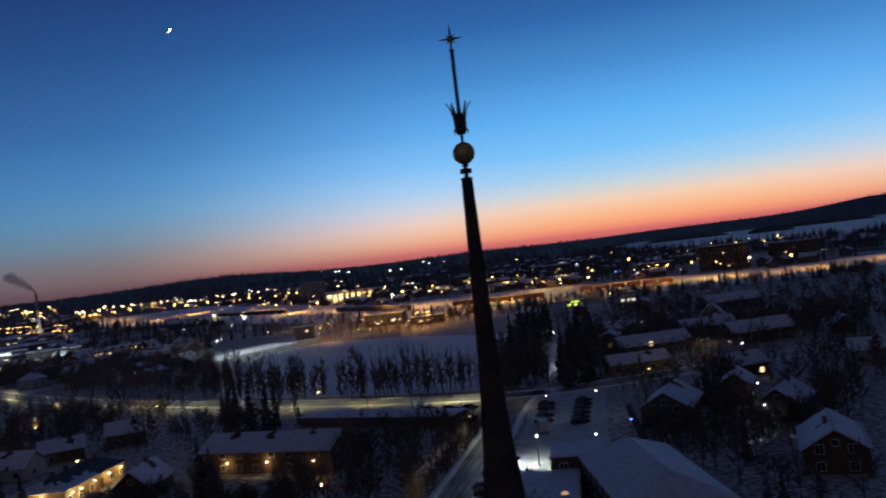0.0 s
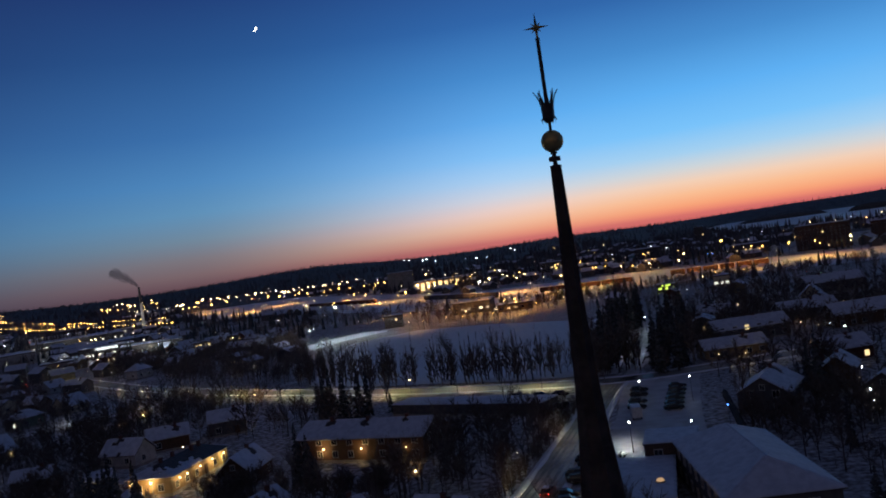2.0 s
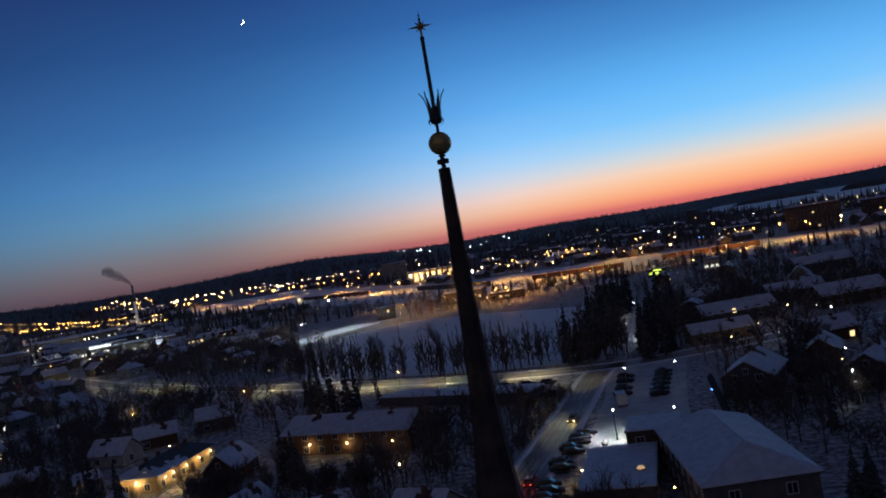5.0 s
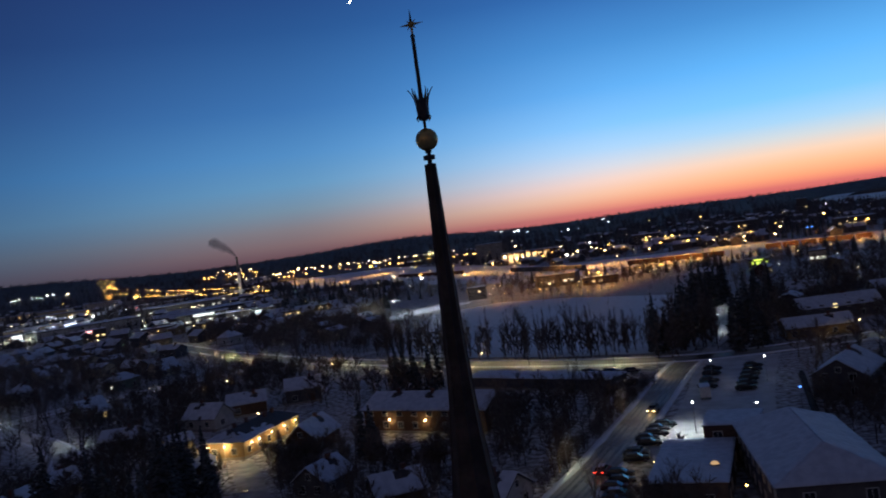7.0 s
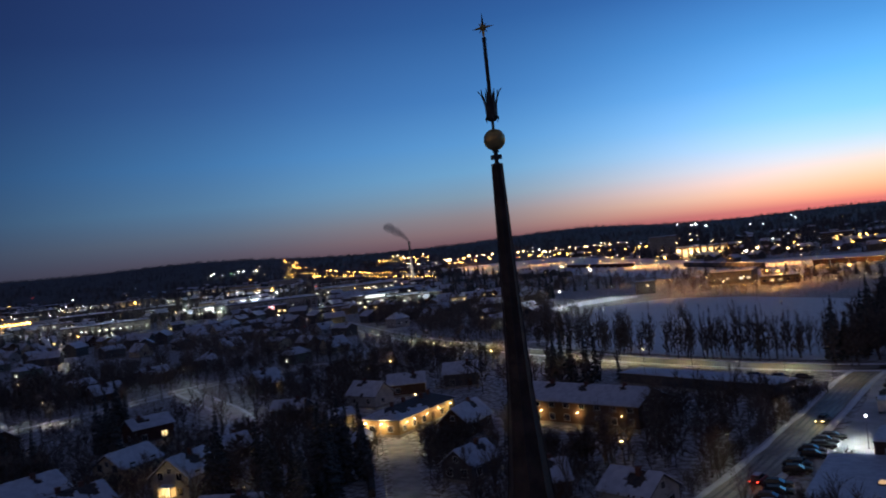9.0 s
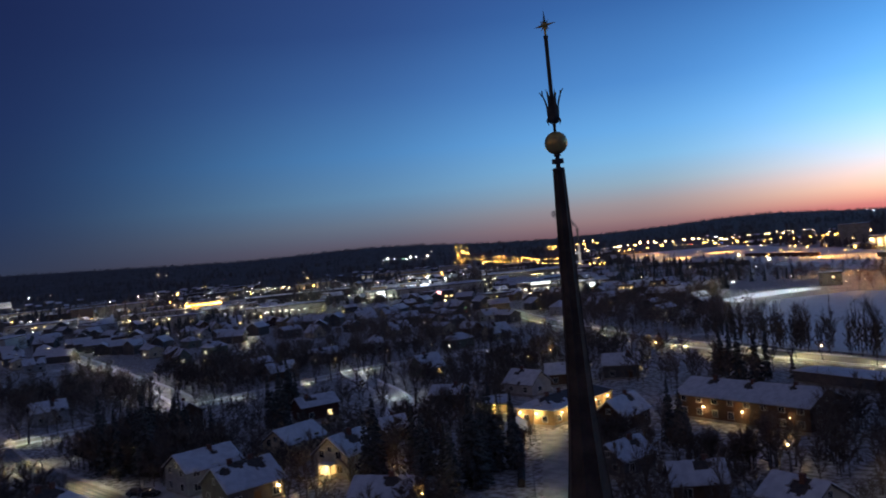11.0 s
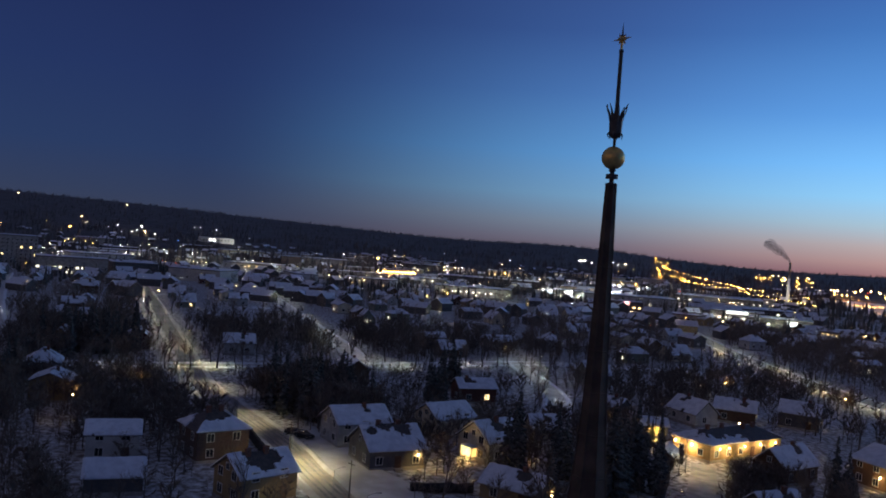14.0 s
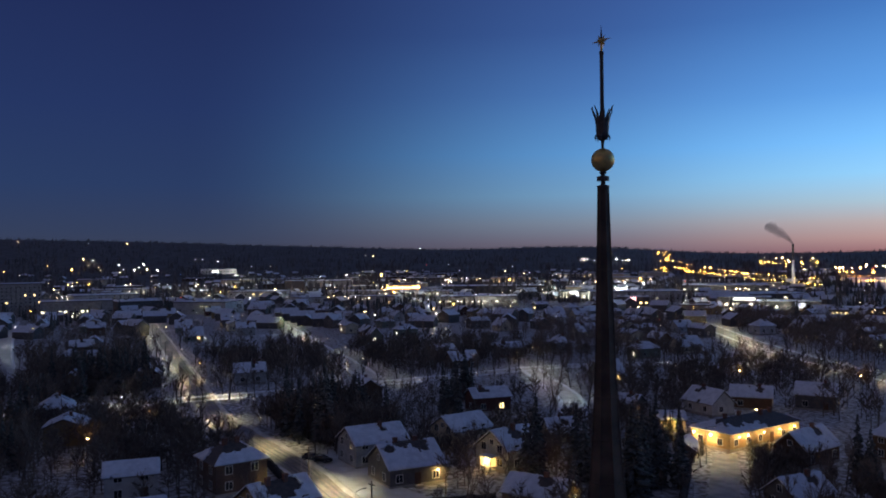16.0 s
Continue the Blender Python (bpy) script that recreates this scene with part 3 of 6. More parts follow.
def snow_sheet(f, corners, thick, bald, rng, cell=1.0):
    """Snow on one roof plane: small uneven cells, missing where it has slid off or melted."""
    A, B, C, D = [Vector(c) for c in corners]
    n = (B - A).cross(D - A).normalized()
    if n.z < 0:
        n = -n
    nu, nv = max(3, int((B - A).length / (1.1 * cell))), max(3, int((D - A).length / (0.9 * cell)))
    P = lambda u, v: (A.lerp(B, u)).lerp(D.lerp(C, u), v)
    keep = {}
    for i in range(nu):
        for j in range(nv):
            c = P((i + 0.5) / nu, (j + 0.5) / nv)
            keep[i, j] = not any((c - Vector(q)).length < rad * (0.95 + 0.55 * noise.noise(c * 0.9 + A) + rng.uniform(-0.06, 0.06)) for q, rad in bald) and (j > 0 or rng.random() > 0.12 * cell)
    # only the one coherent sheet stays
    left, best = {c for c, k in keep.items() if k}, set()
    while left:
        todo, part_of = [left.pop()], set()
        while todo:
            i, j = todo.pop()
            part_of.add((i, j))
            for o in ((i + 1, j), (i - 1, j), (i, j + 1), (i, j - 1)):
                if o in left:
                    left.remove(o); todo.append(o)
        best = max(best, part_of, key=len)
    keep = {c: c in best for c in keep}
    grid, top = {}, {}
    for i in range(nu + 1):
        for j in range(nv + 1):
            p = P(i / nu, j / nv)
            edge = i in (0, nu) or j in (0,)
            h = thick * (0.55 if edge else 1.0) * (1 + 0.3 * noise.noise(p * 0.8 + A) + rng.uniform(-0.05, 0.05))
            grid[i, j], top[i, j] = p + n * 0.01, p + n * h
    for (i, j), k in keep.items():
        if not k:
            continue
        q = [(i, j), (i + 1, j), (i + 1, j + 1), (i, j + 1)]
        f.add([top[c] for c in q], [(0, 1, 2, 3)])
        for a, b, o in ((q[0], q[1], (i, j - 1)), (q[1], q[2], (i + 1, j)), (q[2], q[3], (i, j + 1)), (q[3], q[0], (i - 1, j))):
            if not keep.get(o, False):
                f.add([grid[a], grid[b], top[b], top[a]], [(0, 1, 2, 3)])


def frame_form(w, h, bars=1):
    """One welded window frame with upright glazing bars."""
    xs, solid = [-w / 2 - 0.09, -w / 2], [True]
    for k in range(bars):
        x = -w / 2 + w * (k + 1) / (bars + 1)
        xs += [x - 0.03, x + 0.03]
        solid += [False, True]
    xs += [w / 2, w / 2 + 0.09]
    solid += [False, True]
    zs = [-h / 2 - 0.09, -h / 2, h / 2, h / 2 + 0.09]
    n = len(xs)
    f = Form()
    full = lambda i, j: 0 <= i < n - 1 and 0 <= j < 3 and (j != 1 or solid[i])
    v = lambda i, j, front: (j * n + i) * 2 + front
    faces = []
    for i in range(n - 1):
        for j in range(3):
            if not full(i, j):
                continue
            faces += [(v(i, j, 1), v(i, j + 1, 1), v(i + 1, j + 1, 1), v(i + 1, j, 1)), (v(i, j, 0), v(i + 1, j, 0), v(i + 1, j + 1, 0), v(i, j + 1, 0))]
            for di, dj, p, q in ((-1, 0, (i, j), (i, j + 1)), (1, 0, (i + 1, j + 1), (i + 1, j)), (0, -1, (i + 1, j), (i, j)), (0, 1, (i, j + 1), (i + 1, j + 1))):
                if not full(i + di, j + dj):
                    faces.append((v(*p, 0), v(*q, 0), v(*q, 1), v(*p, 1)))
    return f.add([(x, y, z) for z in zs for x in xs for y in (-0.03, 0.05)], faces)


SIZES = {"small": (0.9, 1.0, 1), "normal": (1.25, 1.35, 1), "wide": (2.0, 1.4, 2), "shop": (3.2, 1.8, 3)}
WINDOW_MESH = {k: frame_form(*s).mesh("window_frame", FRAME) for k, s in SIZES.items()}
PANE_MESH = {(k, m): Form().box(-s[0] / 2, -0.02, -s[1] / 2, s[0] / 2, 0.012, s[1] / 2).mesh("pane", PANE if m == "dark" else GLOW[m])
             for k, s in SIZES.items() for m in ("dark", "window", "pale_window", "white", "lime", "orange")}


def window(parent, x, y, z, turn, size="normal", light="dark"):
    ob = part("window", WINDOW_MESH[size], None, parent)
    ob.matrix_basis = pose(x, y, z, 0, 0, turn)
    part("pane", PANE_MESH[size, light], None, ob, "" if light == "dark" else "pane lit from inside")
    return ob


DOOR_MESH = Form().box(-0.5, -0.04, 0, 0.5, 0.05, 2.05).box(-0.62, -0.04, 0, -0.5, 0.08, 2.15).box(0.5, -0.04, 0, 0.62, 0.08, 2.15).box(-0.62, -0.04, 2.05, 0.62, 0.08, 2.17).box(0.36, 0.05, 1.0, 0.42, 0.1, 1.06).mesh("door", WALLS["brown"])
LAMP_COUNT = [0]


def lamp_light(x, y, z, power, colour, size=0.25, down=0):
    d = bpy.data.lights.new("lamp_light", "SPOT" if down else "POINT")
    if down:
        d.spot_size, d.spot_blend = radians(down), 0.85
    d.energy, d.color, d.shadow_soft_size = power, colour, size
    ob = new("lamp_light", d)
    ob.location = (x, y, z)
    LAMP_COUNT[0] += 1
    return ob


WARM, SODIUM, COOL = (1.0, 0.67, 0.30), (1.0, 0.43, 0.10), (0.86, 0.93, 1.0)


def wall_lamp(x, y, z, turn, power, colour=WARM, glow="warm", size=0.16):
    """A bulkhead lamp on a wall that faces turn (degrees, 0 is +x)."""
    root = thing("wall_lamp", x, y, z, turn, "round bulkhead lamp shining on a wall", "wall lamp", "lamps on walls")
    part("bracket", Form().box(-0.02, -0.05, -0.05, 0.12, 0.05, 0.05, 0.01), STEEL, root)
    part("bulb", Form().lathe([(0.02, -size)] + [(size * math.cos(radians(e)), size * math.sin(radians(e))) for e in (-60, -30, 0, 30, 60)] + [(0.02, size)], 10), GLOW[glow], root, "glowing glass globe", True).location = (0.12 + size, 0, 0)
    if power:
        d = 0.55 + size
        lamp_light(x + d * math.cos(radians(turn)), y + d * math.sin(radians(turn)), z - 0.1 - size, power, colour)


def house(x, y, turn, length, width, eave, ridge, wall, label, style="gable", seed=0, chimneys=(0.2,), lit=0.12, windows=True, group="", name="house", bald=1.0, base=0.45, simple=False):
    rng = random.Random(seed)
    root = thing(name, x, y, 0, turn, label, "house" if name == "house" else name.replace("_", " "), group)
    BUILT.append((x, y, 0.5 * math.hypot(length, width) + 1.0))
    L, W = length / 2, width / 2
    body = Form()
    if style == "gable":
        body.add([(-L, -W, -0.4), (L, -W, -0.4), (L, W, -0.4), (-L, W, -0.4), (-L, -W, eave), (L, -W, eave), (L, W, eave), (-L, W, eave), (-L, 0, ridge - 0.12), (L, 0, ridge - 0.12)],
                 [(0, 1, 5, 4), (2, 3, 7, 6), (1, 2, 6, 9, 5), (3, 0, 4, 8, 7), (4, 5, 9, 8), (6, 7, 8, 9), (3, 2, 1, 0)])
    else:
        body.box(-L, -W, -0.4, L, W, eave)
    part("wall", body, wall if not isinstance(wall, str) else WALLS[wall], root)
    part("foundation", Form().box(-L - 0.06, -W - 0.06, -0.4, L + 0.06, W + 0.06, base), CONCRETE, root)
    o = 0.45
    slope = (ridge - eave) / W
    ze = eave - o * slope
    if style == "gable":
        planes = [[(-L - o, -W - o, ze), (L + o, -W - o, ze), (L + o, 0, ridge), (-L - o, 0, ridge)], [(L + o, W + o, ze), (-L - o, W + o, ze), (-L - o, 0, ridge), (L + o, 0, ridge)]]
    elif style == "hip":
        h = max(0.2, L - W * 0.8)
        planes = [[(-L - o, -W - o, ze), (L + o, -W - o, ze), (h, 0, ridge), (-h, 0, ridge)], [(L + o, W + o, ze), (-L - o, W + o, ze), (-h, 0, ridge), (h, 0, ridge)],
                  [(L + o, -W - o, ze), (L + o, W + o, ze), (h, 0, ridge), (h, 0, ridge)], [(-L - o, W + o, ze), (-L - o, -W - o, ze), (-h, 0, ridge), (-h, 0, ridge)]]
    else:
        planes = [[(-L - 0.2, -W - 0.2, eave + 0.12), (L + 0.2, -W - 0.2, eave + 0.12), (L + 0.2, W + 0.2, ridge), (-L - 0.2, W + 0.2, ridge)]]
    rf = Form()
    for p in planes:
        q = [p[0], p[1], p[2]] if p[2] == p[3] else p
        rf.add(*slab(q, 0.16))
    roof = part("roof", rf, ROOFING, root)
    spots = []
    for c in chimneys:
        cx, cy = c * length, rng.uniform(-0.12, 0.12) * width
        zr = ridge - abs(cy) * slope if style != "flat" else ridge
        top = max(ridge + 0.75, zr + 0.9)
        ch = part("chimney", Form().box(cx - 0.38, cy - 0.3, zr - 0.8, cx + 0.38, cy + 0.3, top - 0.15).box(cx - 0.46, cy - 0.38, top - 0.15, cx + 0.46, cy + 0.38, top, 0.03), BRICK_RED, roof, "brick chimney stack")
        for s in (-1, 1):
            spots.append(((cx + rng.uniform(-0.6, 0.6), cy + s * 0.9, zr - 0.5), bald * rng.uniform(0.9, 1.7)))
    if rng.random() < 0.5 * bald:
        spots.append(((rng.uniform(-L, L), rng.uniform(-W, W), (eave + ridge) / 2), rng.uniform(0.6, 1.3) * bald))
    for p in planes:
        sf = Form()
        snow_sheet(sf, p, 0.26, spots, rng, 1.0 if simple else 0.4)
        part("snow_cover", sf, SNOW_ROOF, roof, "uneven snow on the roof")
    if windows:
        pick = lambda: rng.choice(("window", "window", "pale_window")) if rng.random() < lit else "dark"
        floors = [1.7] if eave < 4.4 else ([1.7, 4.4] if not simple else [2.0])
        for z in floors:
            for side in (-1, 1):
                n = max(2, int(length / 3.6)) if not simple else 2
                for k in range(n):
                    wx = -L + length * (k + 0.5) / n
                    if z < 2 and side == -1 and k == n // 2 and not simple:
                        d = part("door", DOOR_MESH, None, root)
                        d.matrix_basis = pose(wx, -W - 0.03, 0.3, 0, 0, 180)
                        part("step", Form().box(wx - 0.8, -W - 1.0, -0.2, wx + 0.8, -W - 0.06, 0.28, 0.03), CONCRETE, root)
                        continue
                    window(root, wx, side * (W + 0.015), z, 180 if side < 0 else 0, "normal", pick())
                for wy in ((-0.25, 0.25) if width > 6 and not simple else (0.1,)):
                    window(root, side * (L + 0.015), wy * width, z, -90 if side > 0 else 90, "normal", pick())
        if style == "gable" and ridge - eave > 2.2 and not simple:
            for side in (-1, 1):
                window(root, side * (L + 0.015), 0, eave + (ridge - eave) * 0.32, -90 if side > 0 else 90, "small", pick())
    # a strip of gutter along both eaves
    for s in (-1, 1):
        if style != "flat" and not simple:
            part("gutter", Form().tube([(-L - o, s * (W + o + 0.03), ze - 0.02), (L + o, s * (W + o + 0.03), ze - 0.02)], [0.06, 0.06], 5), STEEL, roof)
    return root


NEAR = "houses of the snowy neighbourhood"
house(-117.5, 16.6, 76, 8.4, 7.6, 2.8, 4.6, "slate", "low dark garage with an even snow roof", seed=24, chimneys=(), bald=0.0, windows=False, group=NEAR, name="garage")
house(-133.5, 67.5, 85, 11.5, 9.5, 4.8, 7.4, "grey", "grey weatherboard house with snowy gable roof beside the street", seed=1, chimneys=(0.1,), bald=0.6, group=NEAR, lit=0.0)
house(-117.5, 65.5, 83, 11.0, 10.5, 3.7, 7.0, "slate", "dark wooden house, snow slid off round its chimneys", seed=2, chimneys=(-0.15, 0.2), bald=1.9, group=NEAR, lit=0.0)
house(-134, 90, 94, 10.5, 8.4, 4.4, 7.0, "cream", "cream plastered house under an even snow roof", seed=3, chimneys=(), bald=0.3, group=NEAR)
porch_house = house(-114, 87.5, 98, 10.0, 8.6, 4.4, 7.6, "grey", "grey house with warmly lit glazed porch and snow roof", seed=4, chimneys=(0.05,), bald=1.5, group=NEAR, lit=0.1)
house(-89, 74, 22, 10.5, 7, 3.0, 5.2, "ochre", "low ochre house with lit gable and snow roof", seed=5, chimneys=(0.1,), group=NEAR, lit=0.2)
house(-136, 20.5, 76, 8.6, 7.6, 4.8, 6.4, "white", "white house with pale window frames and snow roof", seed=6, chimneys=(), bald=0.2, group=NEAR, lit=0.0)
house(-131.5, 37, 92, 9.6, 9.4, 5.8, 8.4, "brick", "two-storey brown brick house with hipped snow roof", style="hip", seed=7, chimneys=(-0.15, 0.1), bald=1.5, group=NEAR, lit=0.0)
house(-106, 35, 100, 10, 8, 4.6, 7.2, "ochre", "plastered house with two chimneys and patchy snow roof", seed=8, chimneys=(-0.2, 0.12), bald=1.5, group=NEAR, lit=0.0)
house(-100.3, 143.9, 90.3, 25, 10.0, 3.9, 5.9, "ochre", "long ochre building with lamps along its walls", style="hip", seed=9, chimneys=(-0.3, -0.1, 0.15, 0.3), bald=3.2, name="day_nursery", lit=0.0)
house(-81.2, 136.7, 91.9, 11.5, 7.2, 3.5, 6.6, "brown", "dark brown wooden house with snowy gable roof", seed=10, chimneys=(0.2,), group=NEAR)
house(-98.3, 121.5, 125, 8.5, 3.6, 2.4, 3.6, "brown", "narrow dark shed with snow on its roof", seed=11, chimneys=(), windows=False, group=NEAR, name="shed", bald=0.3)
house(-57.6, 150.6, -14.5, 32, 11.5, 5.2, 7.8, "brown", "long two-storey brown house with wall lamps", seed=12, chimneys=(-0.3, 0, 0.3), bald=1.0, group=NEAR, lit=0.0)
house(-41.9, 186.5, -23.5, 46, 8, 2.8, 3.0, "slate", "long low garage row with flat snow roof", style="flat", seed=13, chimneys=(), windows=False, name="garage_row", bald=0.0)
house(-29.5, 95.3, -18.5, 8.5, 7.6, 3.6, 6.0, "white", "small white house with snowy gable roof", seed=14, chimneys=(0.1,), group=NEAR, bald=1.2, lit=0.0)
house(-46.5, 98.8, 36.5, 8, 6.5, 3.2, 5.6, "brown", "dark cottage with snow roof among bare trees", seed=15, group=NEAR, lit=0.1)
house(-63.7, 107, 80.9, 8.5, 6.6, 3.2, 5.6, "slate", "dark wooden house with snow roof among trees", seed=16, group=NEAR, lit=0.1)
house(27, 159, 70, 15, 10, 4.8, 7.8, "slate", "dark house with steep snowy roof beside the car park", seed=17, chimneys=(0.2,), group=NEAR, lit=0.05)
house(-124.1, 179.2, 31.4, 10.5, 7, 3.6, 6.0, "brown", "brown house with snow roof behind the lit building", seed=18, group=NEAR, lit=0.08)
house(-113.1, 192.2, 24.9, 10, 8, 4.2, 6.8, "slate", "dark house with broad snow roof", seed=19, group=NEAR, lit=0.05)

house(37, 262, 14, 24, 10, 4.4, 7.2, "slate", "long dark house under broad snow roof among trees", seed=40, chimneys=(0.1,), bald=0.4, group=NEAR, lit=0.05)
house(91, 384, 12, 26, 11, 4.8, 7.8, "slate", "long dark house under broad snow roof among trees", seed=41, chimneys=(-0.2,), bald=0.3, group=NEAR, lit=0.0)
house(73, 268, 16, 22, 10, 4.6, 7.6, "brown", "brown house with wide snow roof beside bright lamps", seed=42, chimneys=(0.15,), bald=0.6, group=NEAR, lit=0.06)
house(62, 297, 10, 20, 9, 4.2, 6.8, "slate", "dark house with snowy gable roof in the wood", seed=43, chimneys=(0.1,), bald=0.5, group=NEAR, lit=0.0)
house(28, 231, 12, 18, 9, 3.4, 5.6, "ochre", "low ochre house with lit windows facing the main street", seed=44, chimneys=(0.2,), bald=0.8, group=NEAR, lit=0.55)
house(49, 154, 60, 12, 8.5, 4.2, 7.0, "slate", "dark wooden house with snow roof behind garden trees", seed=45, chimneys=(0.2,), bald=0.8, group=NEAR, lit=0.0)
house(46, 118, 75, 15, 9.5, 4.4, 7.4, "brown", "brown house under wide snow roof near the school", seed=46, chimneys=(-0.1,), bald=0.5, group=NEAR, lit=0.0)
house(52, 205, 20, 12, 8, 3.8, 6.4, "red", "red wooden house with snow roof beside the main street", seed=47, chimneys=(0.1,), bald=0.8, group=NEAR, lit=0.08)
house(-120, 141.5, 52, 6.5, 5, 2.5, 3.9, "cream", "small garage with a lamp over its door", seed=21, chimneys=(), bald=0.2, windows=False, group=NEAR, name="garage")
house(-124, 109.5, 70, 6, 5, 2.9, 5.4, "cream", "small cream cottage with snow roof", seed=22, chimneys=(0.1,), bald=0.8, group=NEAR, lit=0.0)
house(-141, 148, 20, 9, 7, 2.9, 4.8, "slate", "dark bungalow with snow roof beside the street", seed=23, chimneys=(0.2,), bald=0.8, group=NEAR, lit=0.1)
# school: hipped hall, flat-roofed wing and a brick block
house(14.3, 100.0, 98, 31, 14, 6.2, 9.2, "slate", "large dark school hall under a thick hipped snow roof", style="hip", seed=30, chimneys=(), bald=0.0, name="school_hall", lit=0.03)
house(-1.0, 103.4, 87, 21.5, 10.5, 3.9, 4.0, "slate", "flat-roofed school wing deep in snow", style="flat", seed=31, chimneys=(), bald=0.0, name="school_wing", lit=0.0)
house(4.9, 118.7, 85.5, 9.5, 8.5, 6.0, 6.1, "brick", "brick stair block with lit wall beside the yard", style="flat", seed=32, chimneys=(), bald=0.0, name="stair_block", lit=0.0)


def skylight(x, y, z):
    root = thing("skylight", x, y, z, 0, "round roof skylight glowing warm through snow", "skylight")
    part("kerb", Form().lathe([(0.75, 0.0), (0.75, 0.42), (0.62, 0.44), (0.62, 0.3)], 16), STEEL, root)
    part("dome", Form().lathe([(0.6, 0.35), (0.55, 0.55), (0.4, 0.72), (0.2, 0.8), (0.02, 0.82)], 16), GLOW["skylight"], root, "softly lit dome", True)


skylight(2, 99.6, 4)

# wall and porch lamps, each at a house
for wy, p in ((134.0, 80), (137.1, 110), (142.6, 70), (148.1, 105), (153.6, 105)):
    wall_lamp(-95.05, wy, 2.9, 0, p * 2.0, size=0.15)
wall_lamp(-99.8, 131.35, 2.9, -90, 420, size=0.2)
wall_lamp(-104.2, 131.35, 2.9, -90, 160, size=0.2)
wall_lamp(-105.6, 146.6, 3.2, 180, 120)
wall_lamp(-118.2, 139.6, 2.2, -38, 300, size=0.13)
wall_lamp(-67.5, 147.2, 2.9, -104.5, 75, size=0.18)
wall_lamp(-58.1, 144.8, 2.9, -104.5, 75, size=0.18)
wall_lamp(-47.4, 142.0, 2.9, -104.5, 10, size=0.14)
porch = part("porch", Form().box(-6.7, -1.2, -0.2, -5.05, 1.6, 0.35, 0.03).box(-6.75, -1.3, 2.65, -5.05, 1.7, 2.85, 0.03).box(-6.7, -1.25, 0.35, -6.55, -1.1, 2.65).box(-6.7, 1.5, 0.35, -6.55, 1.65, 2.65).box(-6.7, 0.1, 0.35, -6.58, 0.22, 2.65), FRAME, porch_house, "white timber porch")
part("porch_glazing", Form().box(-6.62, -1.1, 1.0, -6.57, 0.1, 2.6).box(-6.62, 0.22, 1.0, -6.57, 1.5, 2.6).box(-6.5, -1.2, 1.0, -5.1, -1.15, 2.6), GLOW["porch"], porch, "lamplit glass")
part("snow_cover", Form().box(-6.7, -1.25, 2.85, -5.05, 1.65, 3.05, 0.06), SNOW_ROOF, porch)
lamp_light(-112.9, 80, 1.9, 190, WARM)
wall_lamp(-109.1, 91.4, 2.6, 8, 150, size=0.18)
wall_lamp(-112, 69, 2.5, -7, 110, size=0.18)
wall_lamp(-83.6, 76.3, 2.3, 22, 110, size=0.18)
wall_lamp(-6.7, 106.9, 2.8, 174, 160, size=0.15)
wall_lamp(6.3, 88.2, 4.9, 174, 14, SODIUM, "orange", 0.14)


# ---- filler houses of the neighbourhood ----
def inside(x, y, poly):
    c = False
    for i in range(len(poly)):
        (x1, y1), (x2, y2) = poly[i - 1], poly[i]
        if (y1 > y) != (y2 > y) and x < (x2 - x1) * (y - y1) / (y2 - y1) + x1:
            c = not c
    return c


def free(x, y, room, road_room):
    if any((x - a) ** 2 + (y - b) ** 2 < (r + room) ** 2 for a, b, r in BUILT):
        return False
    for line, w in ROADS:
        for p in line:
            if (p.x - x) ** 2 + (p.y - y) ** 2 < (w / 2 + road_room) ** 2:
                return False
    return not inside(x, y, FIELD) and not (-12 < x < 20 and 118 < y < 208)


def fill_houses():
    rng = random.Random(77)
    tones = [("white", "white weatherboard"), ("ochre", "ochre weatherboard"), ("red", "red weatherboard"), ("grey", "grey weatherboard"), ("brown", "dark brown wooden"), ("green", "green-grey wooden"), ("cream", "cream plastered"), ("slate", "dark rendered")]
    models = []
    for k, (w, words) in enumerate(tones * 2):
        style = "hip" if k % 5 == 3 else "gable"
        m = house(0, -4000, 0, rng.uniform(8.5, 11.5), rng.uniform(6.8, 8.4), rng.choice((3.4, 4.2, 4.8)), rng.uniform(6.2, 7.6), w,
                  f"{words} house with {'hipped' if style == 'hip' else 'gabled'} snow roof", style=style, seed=200 + k, chimneys=(rng.uniform(-0.25, 0.25),), lit=0.10, group="houses of the town", simple=True)
        models.append(m)
    del BUILT[-len(models):]
    used = set()
    n = 0
    for zone, gap, limit in (((24, 90, 150, 640), 27, 150), ((-24, 4, 205, 470), 36, 34), ((-22, -9, 90, 215), 30, 14)):
        count = 0
        for i in range(-30, 60):
            for j in range(-30, 60):
                u, v = i * gap + rng.uniform(-5, 5), j * gap + rng.uniform(-5, 5)
                x, y = -u * 0.975 + v * 0.22, u * 0.22 + v * 0.975
                r, az = math.hypot(x, y), math.degrees(math.atan2(-x, y))
                if not (zone[0] < az < zone[1] and zone[2] < r < zone[3]) or count >= limit or rng.random() < 0.35 or not free(x, y, 7, 11):
                    continue
                if noise.noise((x / 90, y / 90, 5)) < -0.22 or (x > -20 and x < 25 and y < 420 and y > 205):
                    continue
                t = (13 + rng.choice((0, 90)) if az > 0 else rng.choice((10, 100))) + rng.uniform(-6, 6) + 154
                k = n % len(models)
                if k not in used:
                    models[k].matrix_basis = pose(x, y, 0, 0, 0, t); used.add(k)
                else:
                    copy_thing(models[k], pose(x, y, 0, 0, 0, t))
                BUILT.append((x, y, 7.5))
                n += 1; count += 1


fill_houses()


